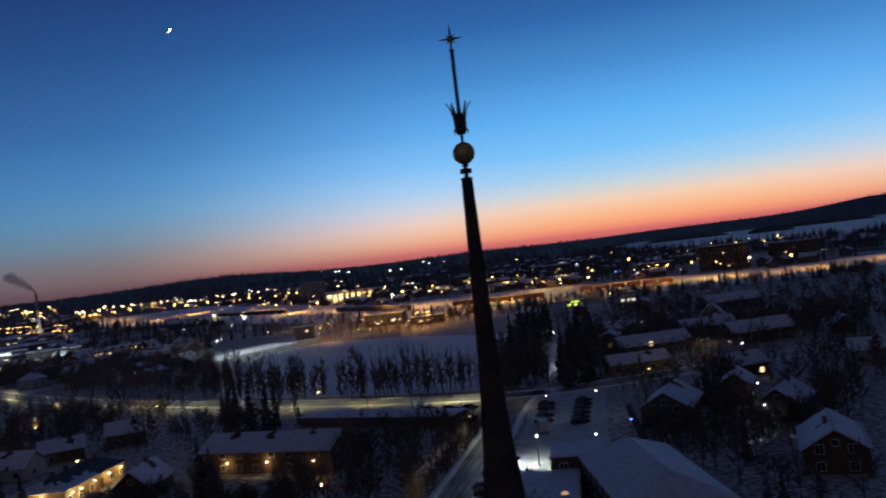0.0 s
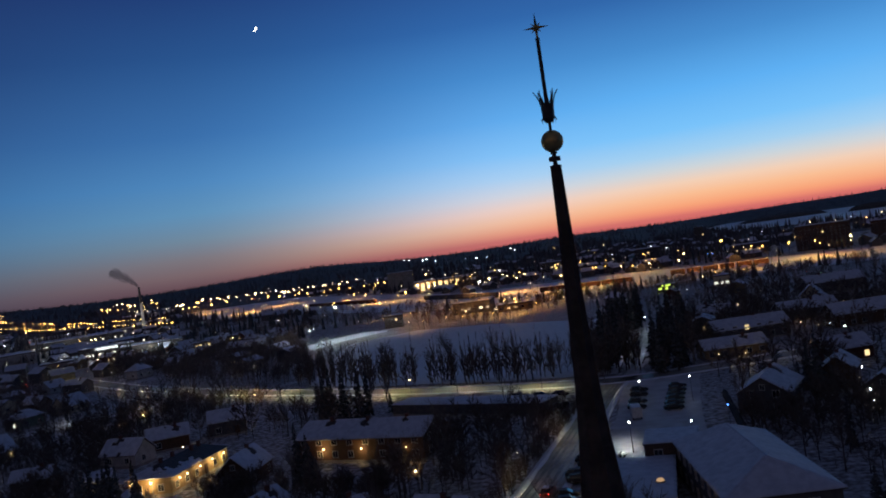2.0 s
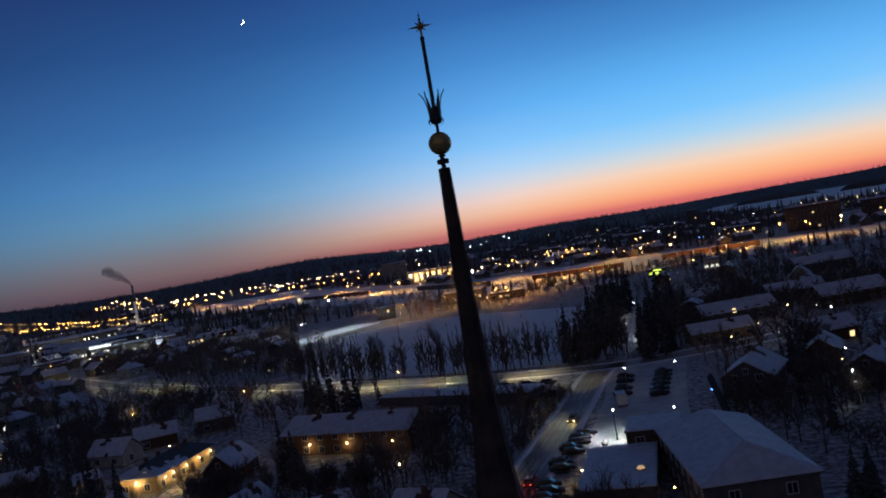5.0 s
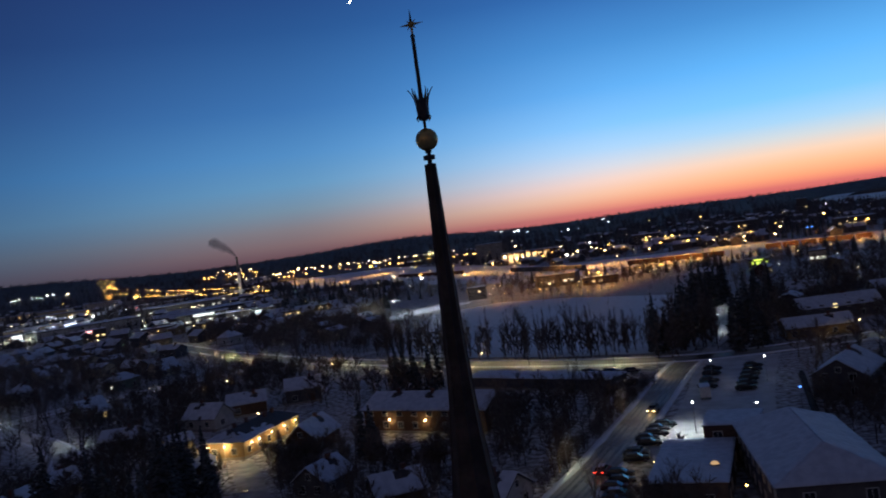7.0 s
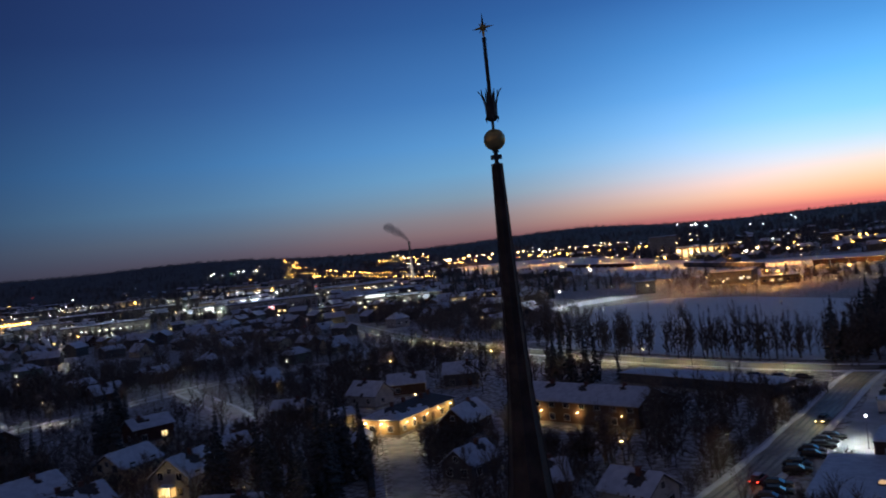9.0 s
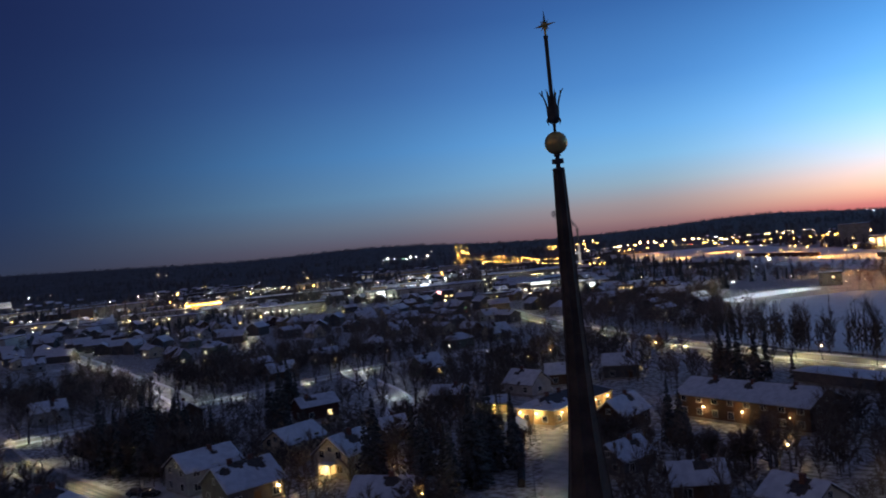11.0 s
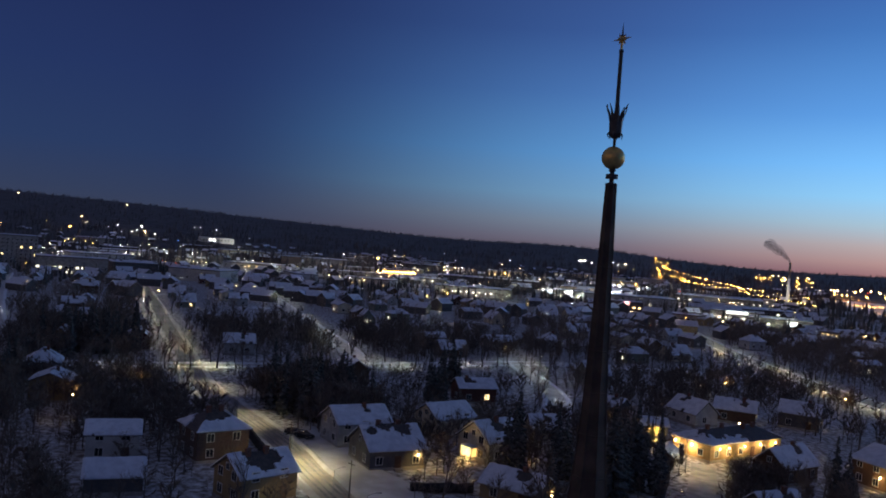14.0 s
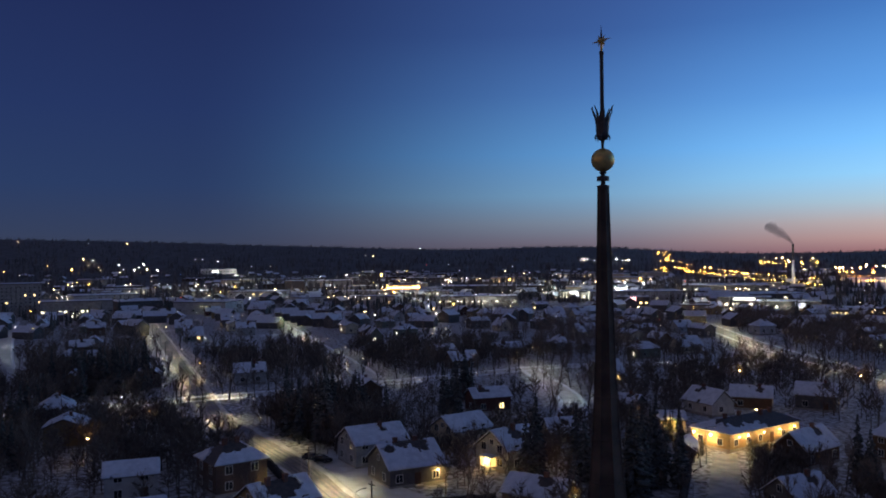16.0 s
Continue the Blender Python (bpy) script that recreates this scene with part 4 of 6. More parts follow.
# ---- town buildings further off ----
def block(az, d, width, depth, h, wall, label, name="warehouse", face=0.0, rows=(), kind_of_light="window", share=0.6, gap=4.0, size="wide", sign=None):
    """A flat-roofed building that faces the church; rows: heights of its window rows."""
    x, y = polar(az, d)
    root = thing(name, x, y, terrain(x, y), az + face, label, name.replace("_", " "), "buildings of the town")
    BUILT.append((x, y, max(width, depth) * 0.55))
    W, D = width / 2, depth / 2
    rng = random.Random(int(az * 37 + d))
    part("wall", Form().box(-W, -D, -1.0, W, D, h), wall if not isinstance(wall, str) else WALLS[wall], root)
    roof = part("roof", Form().box(-W - 0.3, -D - 0.3, h, W + 0.3, D + 0.3, h + 0.5, 0.05), ROOFING, root)
    sf = Form()
    snow_sheet(sf, [(-W, -D, h + 0.5), (W, -D, h + 0.5), (W, D, h + 0.5), (-W, D, h + 0.5)] if width < 60 else [(-W, -D, h + 0.5), (W, -D, h + 0.5), (W, D, h + 0.5), (-W, D, h + 0.5)], 0.5, [], rng) if width * depth < 900 else sf.box(-W, -D, h + 0.5, W, D, h + 0.95, 0.15)
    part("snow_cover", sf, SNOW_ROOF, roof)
    for _ in range(2 + int(width / 25)):
        ux, uy = rng.uniform(-W * 0.8, W * 0.8), rng.uniform(-D * 0.7, D * 0.7)
        part("roof_vent", Form().box(ux - 1.1, uy - 0.9, h + 0.4, ux + 1.1, uy + 0.9, h + 2.0, 0.08), STEEL, roof)
    for z in rows:
        n = max(1, int(width / gap))
        for k in range(n):
            lit = rng.random() < share
            window(root, -W + width * (k + 0.5) / n, -D - 0.02, z, 180, size, kind_of_light if lit else "dark")
    if sign:
        part("sign", Form().box(-sign[1] / 2, -D - 0.5, h - sign[2], sign[1] / 2, -D - 0.1, h + 0.2, 0.05), GLOW[sign[0]], root, "glowing sign board without readable writing")
    return root


block(83.95, 750, 34, 18, 24, CONCRETE, "grey apartment block with few lit windows", "apartment_building", rows=(3, 6, 9, 12, 15, 18, 21), share=0.06, gap=3.4, size="normal")
block(80.75, 645, 48, 20, 13, CONCRETE, "broad concrete school building with a string of lights", "school_building", rows=(2.6, 6), kind_of_light="pale_window", share=0.35, gap=3.6)
block(76.30, 760, 24, 16, 8, "cream", "pinkish commercial building with flat snow roof", "shop_building", rows=(2.4,), share=0.3)
block(71.20, 2000, 80, 40, 11, "white", "long pale hall with a row of white lights", "hall_building", rows=(6,), kind_of_light="white", share=0.5, gap=8, size="shop")
block(64.00, 1160, 60, 40, 12, CONCRETE, "tall pale factory block under snow", "factory", rows=(3,), share=0.2, gap=6)
block(66.40, 1080, 24, 24, 14, "slate", "grey factory tower under snow", "factory", rows=(4,), share=0.2, gap=6)
block(58.90, 1060, 44, 26, 7, "cream", "low hall bathed in orange lamps", "warehouse", rows=(4.5,), kind_of_light="orange", share=1.0, gap=4)
block(53.70, 720, 68, 26, 7.5, CONCRETE, "long flat-roofed hall with cool lit windows", "warehouse", rows=(3.4,), kind_of_light="pale_window", share=0.4, gap=5)
block(52.60, 980, 120, 40, 8, "slate", "wide snow-roofed industrial hall", "warehouse", rows=(3.4,), share=0.15, gap=7)
block(51.90, 1280, 36, 24, 11, "cream", "yellow-lit hall at the edge of town", "warehouse", rows=(5,), kind_of_light="window", share=0.9, gap=5, size="shop")
block(50.30, 900, 22, 16, 7, "slate", "small works with bright windows", "workshop", rows=(3, 5.4), kind_of_light="pale_window", share=0.8, gap=3.4)
block(47.00, 800, 30, 20, 8, "white", "lit shop with white facade lights", "shop_building", rows=(3,), kind_of_light="pale_window", share=0.5, gap=4, size="shop", sign=("neon", 8, 2))
block(43.00, 700, 26, 18, 7, "slate", "shop with pink glowing sign", "shop_building", rows=(2.6,), share=0.4, sign=("pink", 4.5, 4))
block(37.02, 980, 92, 60, 8, "slate", "very wide snow-roofed shopping hall", "shopping_hall", rows=(3.6,), kind_of_light="pale_window", share=0.3, gap=6)
block(35.73, 680, 40, 24, 8, "slate", "supermarket with long white sign and lit windows", "supermarket", rows=(3.0,), kind_of_light="pale_window", share=0.6, gap=4.2, size="shop", sign=("neon", 16, 1.6))
block(38.63, 600, 26, 14, 6, CONCRETE, "low workshop with two lit windows", "workshop", rows=(3,), share=0.4)
block(32.98, 640, 44, 20, 7, "slate", "snow-roofed hall with scattered lit windows", "warehouse", rows=(3,), kind_of_light="pale_window", share=0.35, gap=4)
block(30.17, 560, 16, 12, 6, "cream", "office with two rows of yellow windows", "office_building", rows=(1.8, 4.4), share=0.85, gap=2.4, size="normal")
block(28.58, 600, 30, 14, 5, "slate", "workshop with a row of yellow windows", "workshop", rows=(2.8,), share=0.6, gap=3.4)
shed = block(13.00, 1000, 58, 26, 12, "cream", "goods shed with floodlit pillars", "goods_shed")
# floodlit pillars are drawn as framed strips that glow by themselves
for k in range(8):
    bay = part("bay", Form().box(-28 + 7.1 * k, -13.5, 0.5, -22.6 + 7.1 * k, -13.02, 10.6, 0.05), FRAME, shed, "white frame round a pillar strip")
    part("pane", Form().box(-27.3 + 7.1 * k, -13.56, 1.2, -23.3 + 7.1 * k, -13.502, 9.8), GLOW["window"], bay, "self-glowing strip in place of a floodlit pillar")
block(15.50, 1160, 36, 30, 25, CONCRETE, "pale grain store above the railway yard", "grain_store")
block(10.80, 545, 25, 30, 7, "slate", "snow-roofed depot beside the field", "depot", rows=(3,), kind_of_light="pale_window", share=0.3, face=-8)
block(7.90, 510, 22, 12, 4, "ochre", "low depot lit by orange lamps", "depot", rows=(2,), share=0.3)
block(16.70, 510, 12, 10, 7, "slate", "small house with bright yellow windows", "pavilion", rows=(2.2, 4.8), share=0.2, gap=2.6, size="normal")
block(-2.70, 500, 11, 9, 4, "slate", "petrol station kiosk with lime canopy light", "kiosk", rows=(2,), kind_of_light="lime", share=0.6, gap=3.6, size="wide", sign=("lime", 5, 0.6))
block(-6.40, 490, 9, 9, 6, "cream", "small shop with lit front", "shop_building", rows=(2.2,), kind_of_light="pale_window", share=0.9, gap=3, size="wide")
block(-12.80, 770, 44, 14, 21, "brick", "brick apartment block lit by orange street lamps", "apartment_building", rows=(2.5, 5.5, 8.5, 11.5, 14.5, 17.5), share=0.04, gap=3.2, size="normal")
block(-17.00, 800, 40, 14, 17, "brick", "brick apartment block beside the railway", "apartment_building", rows=(2.5, 5.5, 8.5, 11.5, 14.5), share=0.05, gap=3.2, size="normal")
block(-8.30, 850, 36, 16, 9, "slate", "dark workshop beside the tracks", "workshop", rows=(4,), share=0.2)
block(-1.70, 1000, 30, 16, 14, "slate", "apartment block with few windows lit", "apartment_building", rows=(3, 6, 9), share=0.15)
block(4.70, 1050, 36, 16, 12, "slate", "apartment block beyond the yard", "apartment_building", rows=(3, 6, 9), share=0.15)
block(-5.10, 1500, 16, 16, 26, "slate", "dark tower block on the low skyline", "tower_block", rows=(6, 12), share=0.1)


def fill_blocks():
    rng = random.Random(5)
    for k in range(84):
        az, d = rng.uniform(30, 88), rng.uniform(640, 1750)
        x, y = polar(az, d)
        if any((x - a) ** 2 + (y - b) ** 2 < (r + 30) ** 2 for a, b, r in BUILT) or inside(x, y, RAILYARD):
            continue
        w = rng.uniform(20, 84)
        block(az, d, w, rng.uniform(18, 46), rng.uniform(5, 10), rng.choice(("slate", "white", "cream", "brick", CONCRETE)), rng.choice(("flat-roofed works building under snow", "snow-covered hall with some lit windows", "low commercial building with flat snow roof")), "works_building",
              face=rng.uniform(-25, 25), rows=(3,), kind_of_light=rng.choice(("window", "pale_window")), share=rng.uniform(0.15, 0.6), gap=9)


fill_blocks()


def far_roofs():
    """Hundreds of small houses too far off to tell apart: walls in one mesh, snow roofs in another."""
    rng = random.Random(9)
    walls, roofs = Form(), Form()
    for k in range(1500):
        az, d = rng.uniform(-22, 92), 480 + 1500 * rng.random() ** 1.3
        x, y = polar(az, d)
        if inside(x, y, RAILYARD) or inside(x, y, LAKE) or inside(x, y, FIELD) or (az < 24 and d < 560) or any((x - a) ** 2 + (y - b) ** 2 < (r + 9) ** 2 for a, b, r in BUILT):
            continue
        if noise.noise((x / 260, y / 260, 2)) < -0.12:
            continue
        z, t, L, W, e = terrain(x, y), rng.uniform(0, math.pi), rng.uniform(5, 8), rng.uniform(4, 5), rng.uniform(3.5, 6)
        c, s = math.cos(t), math.sin(t)
        q = lambda a, b, h: (x + a * c - b * s, y + a * s + b * c, z + h)
        walls.add([q(-L, -W, -1), q(L, -W, -1), q(L, W, -1), q(-L, W, -1), q(-L, -W, e), q(L, -W, e), q(L, W, e), q(-L, W, e), q(-L, 0, e + 2.8), q(L, 0, e + 2.8)], [(0, 1, 5, 4), (2, 3, 7, 6), (1, 2, 6, 9, 5), (3, 0, 4, 8, 7)])
        roofs.add([q(-L - 0.5, -W - 0.5, e - 0.2), q(L + 0.5, -W - 0.5, e - 0.2), q(L + 0.5, 0, e + 3.1), q(-L - 0.5, 0, e + 3.1), q(L + 0.5, W + 0.5, e - 0.2), q(-L - 0.5, W + 0.5, e - 0.2)], [(0, 1, 2, 3), (3, 2, 4, 5)])
        BUILT.append((x, y, 6))
    root = thing("distant_houses", 0, 0, 0, 0, "many distant houses with snow roofs across the town", "houses", kind="stuff")
    part("walls", walls, WALLS["slate"], root)
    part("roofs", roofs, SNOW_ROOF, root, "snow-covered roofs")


far_roofs()


# ---- street lamps near by ----
def lamp_post(label, glow, h=7.0, arm=1.4, globe=False):
    root = thing("street_lamp", 0, 0, 0, 0, label, "street lamp", "street lamps")
    part("pole", Form().lathe([(0.10, -0.3), (0.10, 0.4), (0.075, 0.45), (0.05, h)], 8), STEEL, root)
    if globe:
        part("lamp_head", Form().lathe([(0.05, h), (0.11, h + 0.04), (0.15, h + 0.15), (0.12, h + 0.27), (0.03, h + 0.32)], 10), GLOW[glow], root, "glowing globe", True)
    else:
        part("arm", Form().tube([(0, 0, h - 0.05), (arm * 0.5, 0, h + 0.2), (arm, 0, h + 0.25)], [0.045, 0.04, 0.035], 6), STEEL, root)
        head = part("lamp_head", Form().box(arm - 0.1, -0.16, h + 0.18, arm + 0.6, 0.16, h + 0.32, 0.04), STEEL, root)
        part("lens", Form().box(arm + 0.06, -0.09, h + 0.166, arm + 0.44, 0.09, h + 0.178), GLOW[glow], head, "glowing lens under the head")
    return root


def lamps_along(line, gap, offset, power, colour, model, start=0.0, stop=1e9, cone=146):
    """Street lamps at even steps beside a road, each with its light."""
    run, nxt = 0.0, start
    pts = list(along(line))
    for (p, s), (q, _) in zip(pts, pts[1:]):
        run += (q - p).length
        if run < nxt or run > stop:
            continue
        nxt = run + gap
        at = p + s * offset
        t = math.degrees(math.atan2(s.y, s.x)) + (180 if offset > 0 else 0)
        copy_thing(model, pose(at.x, at.y, 0, 0, 0, t))
        inward = -math.copysign(1.7, offset)
        lamp_light(at.x + s.x * inward, at.y + s.y * inward, 6.9, power, colour, 0.2, cone)


PALE = (1.0, 0.84, 0.55)
YELLOW = (1.0, 0.80, 0.45)
POST = lamp_post("steel street lamp with downward yellowish light", "warm")
POST_WHITE = lamp_post("steel street lamp with bright white globe", "white", 5.6, globe=True)
POST_WARM = lamp_post("garden street lamp with warm glowing globe", "warm", 4.2, globe=True)
lamps_along(ROADS[0][0], 34, 3.6, 1700, PALE, POST, 40, 520, cone=138)
lamps_along(ROADS[1][0], 26, -4.2, 1000, (0.95, 0.95, 0.85), POST, 20, cone=124)
lamps_along(ROADS[2][0], 24, -5.2, 2600, YELLOW, POST, 60, 500, cone=146)
lamps_along(ROADS[2][0], 40, -5.2, 600, YELLOW, POST, 560, cone=146)
lamps_along(ROADS[3][0], 36, 4.4, 600, PALE, POST, 30)
lamps_along(ROADS[5][0], 40, 3.6, 600, PALE, POST, 30)
lamps_along(ROADS[6][0], 30, 3.6, 700, COOL, POST, 6)
lamps_along(ROADS[7][0], 30, 4.2, 2400, PALE, POST, 6, cone=105)
lamps_along(ROADS[8][0], 36, 4.2, 1300, (1.0, 0.95, 0.8), POST, 6)
lamps_along(ROADS[9][0], 60, 4.2, 250, COOL, POST, 30)
POST.matrix_basis = pose(-15.7, 65.6, 0, 0, 0, 150)
copy_thing(POST, pose(-121, 46.0, 0, 0, 0, 100))
lamp_light(-121.3, 48.0, 6.9, 2100, PALE, 0.2, 150)
copy_thing(POST, pose(-93, 41.8, 0, 0, 0, 100))
lamp_light(-93.3, 43.8, 6.9, 1600, PALE, 0.2, 150)
for k, (x, y, p) in enumerate(((-1.9, 132.5, 3800), (0.7, 173.1, 70), (12.1, 173.4, 80), (8.9, 129.3, 60), (28.9, 158.8, 40), (41.6, 141, 300), (46, 163, 120), (2, 252.1, 1000), (5.9, 310.3, 1000))):
    if k:
        copy_thing(POST_WHITE, pose(x, y, 0))
    else:
        POST_WHITE.matrix_basis = pose(x, y, 0)
    lamp_light(x, y, 6.6, p, COOL, 0.25, 146)
for k, (x, y) in enumerate(((-107.1, 157.2), (-67.9, 224.3), (-151, 198), (-152, 212), (-122, 229.5), (-170, 20), (-188, 38), (-212, -2), (28.6, 205.8), (38.2, 223.1), (46.6, 207.3), (-39.1, 117), (-21.6, 61.5))):
    if k:
        copy_thing(POST_WARM, pose(x, y, 0))
    else:
        POST_WARM.matrix_basis = pose(x, y, 0)
    lamp_light(x, y, 5.2, 60, WARM)


# ---- vehicles ----
def make_car(paint, words, tail=False, beams=False):
    root = thing("car", 0, 0, 0, 0, f"{words} passenger car standing on the packed snow", "car", "parked cars")
    mat = material("car_paint_" + words.split()[0], paint, 0.5, 0.0, scale=2, bump=0, spec=0.25)

    def section(x, hw, z0, z1):
        return [(x, -hw, z0 + 0.12), (x, -hw * 0.9, z0), (x, hw * 0.9, z0), (x, hw, z0 + 0.12), (x, hw, (z0 + z1) / 2 + 0.1), (x, hw * 0.88, z1), (x, -hw * 0.88, z1), (x, -hw, (z0 + z1) / 2 + 0.1)]

    body = part("body", Form().loft([section(-2.2, 0.74, 0.38, 0.78), section(-2.1, 0.84, 0.28, 0.92), section(-1.2, 0.89, 0.24, 0.96), section(0.6, 0.89, 0.24, 0.94), section(1.6, 0.86, 0.26, 0.84), section(2.12, 0.78, 0.30, 0.70), section(2.22, 0.66, 0.40, 0.60)]), mat, root, "", True)
    part("cabin_glass", Form().loft([[(-1.95, -0.72, 0.9), (1.05, -0.74, 0.9), (1.05, 0.74, 0.9), (-1.95, 0.72, 0.9)], [(-1.45, -0.6, 1.36), (0.25, -0.6, 1.38), (0.25, 0.6, 1.38), (-1.45, 0.6, 1.36)]]), PANE, body, "dark windows")
    part("roof_panel", Form().box(-1.5, -0.61, 1.36, 0.3, 0.61, 1.43, 0.03), mat, body)
    if paint[0] > 0.1:
        part("snow_cover", Form().box(-1.42, -0.56, 1.43, 0.2, 0.56, 1.5, 0.03), SNOW_ROOF, body, "thin snow on the roof")
    for sx in (-1.35, 1.35):
        for sy in (-1, 1):
            tyre = part("wheel", Form().tube([(sx, sy * 0.66, 0.32), (sx, sy * 0.88, 0.32)], [0.32, 0.32], 14), RUBBER, root)
            part("rim", Form().tube([(sx, sy * 0.872, 0.32), (sx, sy * 0.895, 0.32)], [0.2, 0.17], 10), STEEL, tyre)
    for sy in (-1, 1):
        part("headlight", Form().box(2.06, sy * 0.62 - 0.15, 0.56, 2.2, sy * 0.62 + 0.15, 0.68, 0.02), GLOW["warm"] if beams else FRAME, body, "headlight switched on" if beams else "")
        part("tail_light", Form().box(-2.22, sy * 0.62 - 0.14, 0.62, -2.08, sy * 0.62 + 0.14, 0.78, 0.02), GLOW["red"] if tail else BRICK_RED, body)
    return root


CARS = [make_car((0.02, 0.022, 0.026), "black"), make_car((0.028, 0.030, 0.036), "dark blue"), make_car((0.11, 0.115, 0.12), "grey"), make_car((0.05, 0.012, 0.012), "dark red")]
spots = [(-11.6, 92.7, 8), (-12.3, 96.1, -4), (-11.8, 99, 6), (-12.7, 102.3, 1), (-12.1, 105.3, 9), (-12.7, 108.9, 3), (-11, 116.8, 9), (-11.4, 120.1, 2), (-9.6, 125.8, 7), (-10.2, 129, 2), (-8.9, 132, 10), (-8.8, 135.4, 3), (-7.8, 138.2, 7),
         (0.4, 190.1, 10), (0.2, 184.1, 10), (-0.2, 176.1, 8), (-0.5, 170, 8), (9.8, 190.3, 8), (9.4, 185.3, 8), (8.8, 180.3, 8), (8.3, 175.3, 8), (7.8, 170.3, 8), (7.5, 165.8, 8),
         (-141, 57.5, 30), (-138.5, 58.5, 24), (-25.1, 196.2, -10), (-19.6, 195.2, -10), (-31.2, 197.7, -14), (3.1, 128.1, 95)]
for k, (x, y, t) in enumerate(spots):
    m = pose(x, y, 0.165, 0, 0, t)
    if k < len(CARS):
        CARS[k].matrix_basis = m
    else:
        copy_thing(CARS[(0, 1, 0, 0, 1, 0, 2)[(k * 5 + k // 4) % 7]], m)
brake = make_car((0.18, 0.015, 0.015), "red braking", True)
brake.matrix_basis = pose(-15.8, 111.1, 0.17, 0, 0, 80)
lamp_light(-16.3, 108.3, 0.9, 4, (1, 0.08, 0.05), 0.1)
for x, y, t in ((-11.2, 119.6, -96), (-10.9, 151.0, -100)):
    lit = make_car((0.09, 0.095, 0.10), "grey waiting", False, True)
    lit.matrix_basis = pose(x, y, 0.165, 0, 0, t)
    lamp_light(x + 3.0 * math.cos(radians(t)), y + 3.0 * math.sin(radians(t)), 0.95, 45, (1.0, 0.72, 0.34), 0.1)
van = thing("delivery_van", -0.8, 161, 0.165, 95, "white box van under snow in the car park", "van")
part("cargo_box", Form().box(-2.9, -1.05, 0.55, 1.2, 1.05, 2.7, 0.06), FRAME, van)
part("cab", Form().loft([[(1.2, -0.98, 0.4), (3.0, -0.92, 0.4), (3.0, 0.92, 0.4), (1.2, 0.98, 0.4)], [(1.2, -0.98, 1.3), (2.9, -0.9, 1.2), (2.9, 0.9, 1.2), (1.2, 0.98, 1.3)], [(1.2, -0.9, 2.1), (2.0, -0.82, 2.1), (2.0, 0.82, 2.1), (1.2, 0.9, 2.1)]]), FRAME, van)
for sx in (-1.9, 2.1):
    for sy in (-1, 1):
        part("wheel", Form().tube([(sx, sy * 0.72, 0.36), (sx, sy * 0.98, 0.36)], [0.36, 0.36], 12), RUBBER, van)
part("snow_cover", Form().box(-2.85, -1.0, 2.7, 1.15, 1.0, 2.86, 0.06), SNOW_ROOF, van)


# ---- goods trains in the railway yard ----
def train(a, b, n, words):
    """Box wagons in a row from a to b (azimuth, distance)."""
    p, q = Vector((*polar(*a), 0)), Vector((*polar(*b), 0))
    t = math.degrees(math.atan2((q - p).y, (q - p).x))
    root = thing("goods_train", p.x, p.y, 0.32, t, words, "train", "goods trains")
    gap = (q - p).length / n
    tone = random.Random(n).choice(("brown", "slate"))
    for k in range(n):
        x = gap * k
        car = part("wagon", Form().box(x + 0.6, -1.45, 1.0, x + gap - 0.6, 1.45, 4.2, 0.12), WALLS[tone], root)
        part("snow_cover", Form().box(x + 0.7, -1.35, 4.2, x + gap - 0.7, 1.35, 4.4, 0.08), SNOW_ROOF, car)
        for wx in (x + 2.2, x + gap - 2.2):
            part("bogie", Form().box(wx - 1.2, -1.0, 0.0, wx + 1.2, 1.0, 1.0, 0.1), IRON, car)


train((22.00, 1010), (17.50, 870), 10, "long row of dark goods wagons on the yard tracks")
train((14.10, 780), (9.00, 660), 12, "row of snow-topped goods wagons on the yard tracks")
train((6.00, 640), (-0.50, 618), 6, "short row of goods wagons under yard lamps")
train((-3.00, 640), (-9.50, 640), 6, "row of parked wagons beside the platform")


# ---- trees ----
def bare_tree(seed, h, spread):
    """A leafless broadleaf tree: trunk and limbs in one part, twigs in the other."""
    rng = random.Random(seed)
    wood, twigs = Form(), Form()

    def limb(p, d, length, r, depth):
        q = [p]
        for k in range(3):
            d = (d + Vector((rng.uniform(-0.16, 0.16), rng.uniform(-0.16, 0.16), rng.uniform(-0.02, 0.14)))).normalized()
            q.append(q[-1] + d * length / 3)
        (wood if depth < 2 else twigs).tube(q if depth < 3 else [q[0], q[3]], [r, r * 0.8, r * 0.6, r * 0.4] if depth < 3 else [r, r * 0.3], (7, 5, 3, 3)[depth])
        if depth == 3:
            return
        for k in range((8, 6, 5)[depth]):
            t = rng.uniform(0.35 if depth == 0 else 0.2, 1.0)
            i = min(2, int(t * 3))
            s = q[i].lerp(q[i + 1], t * 3 - i)
            a = rng.uniform(0, 2 * math.pi)
            side = d.orthogonal().normalized()
            side.rotate(Matrix.Rotation(a, 3, d))
            nd = (d * rng.uniform(0.5, 1.0) + side * rng.uniform(0.5, 1.0) * spread + Vector((0, 0, 0.25))).normalized()
            limb(s, nd, length * rng.uniform(0.42, 0.62), r * 0.42, depth + 1)

    limb(Vector((0, 0, -0.3)), Vector((0, 0, 1)), h * 0.62, h * 0.018, 0)
    return wood, twigs


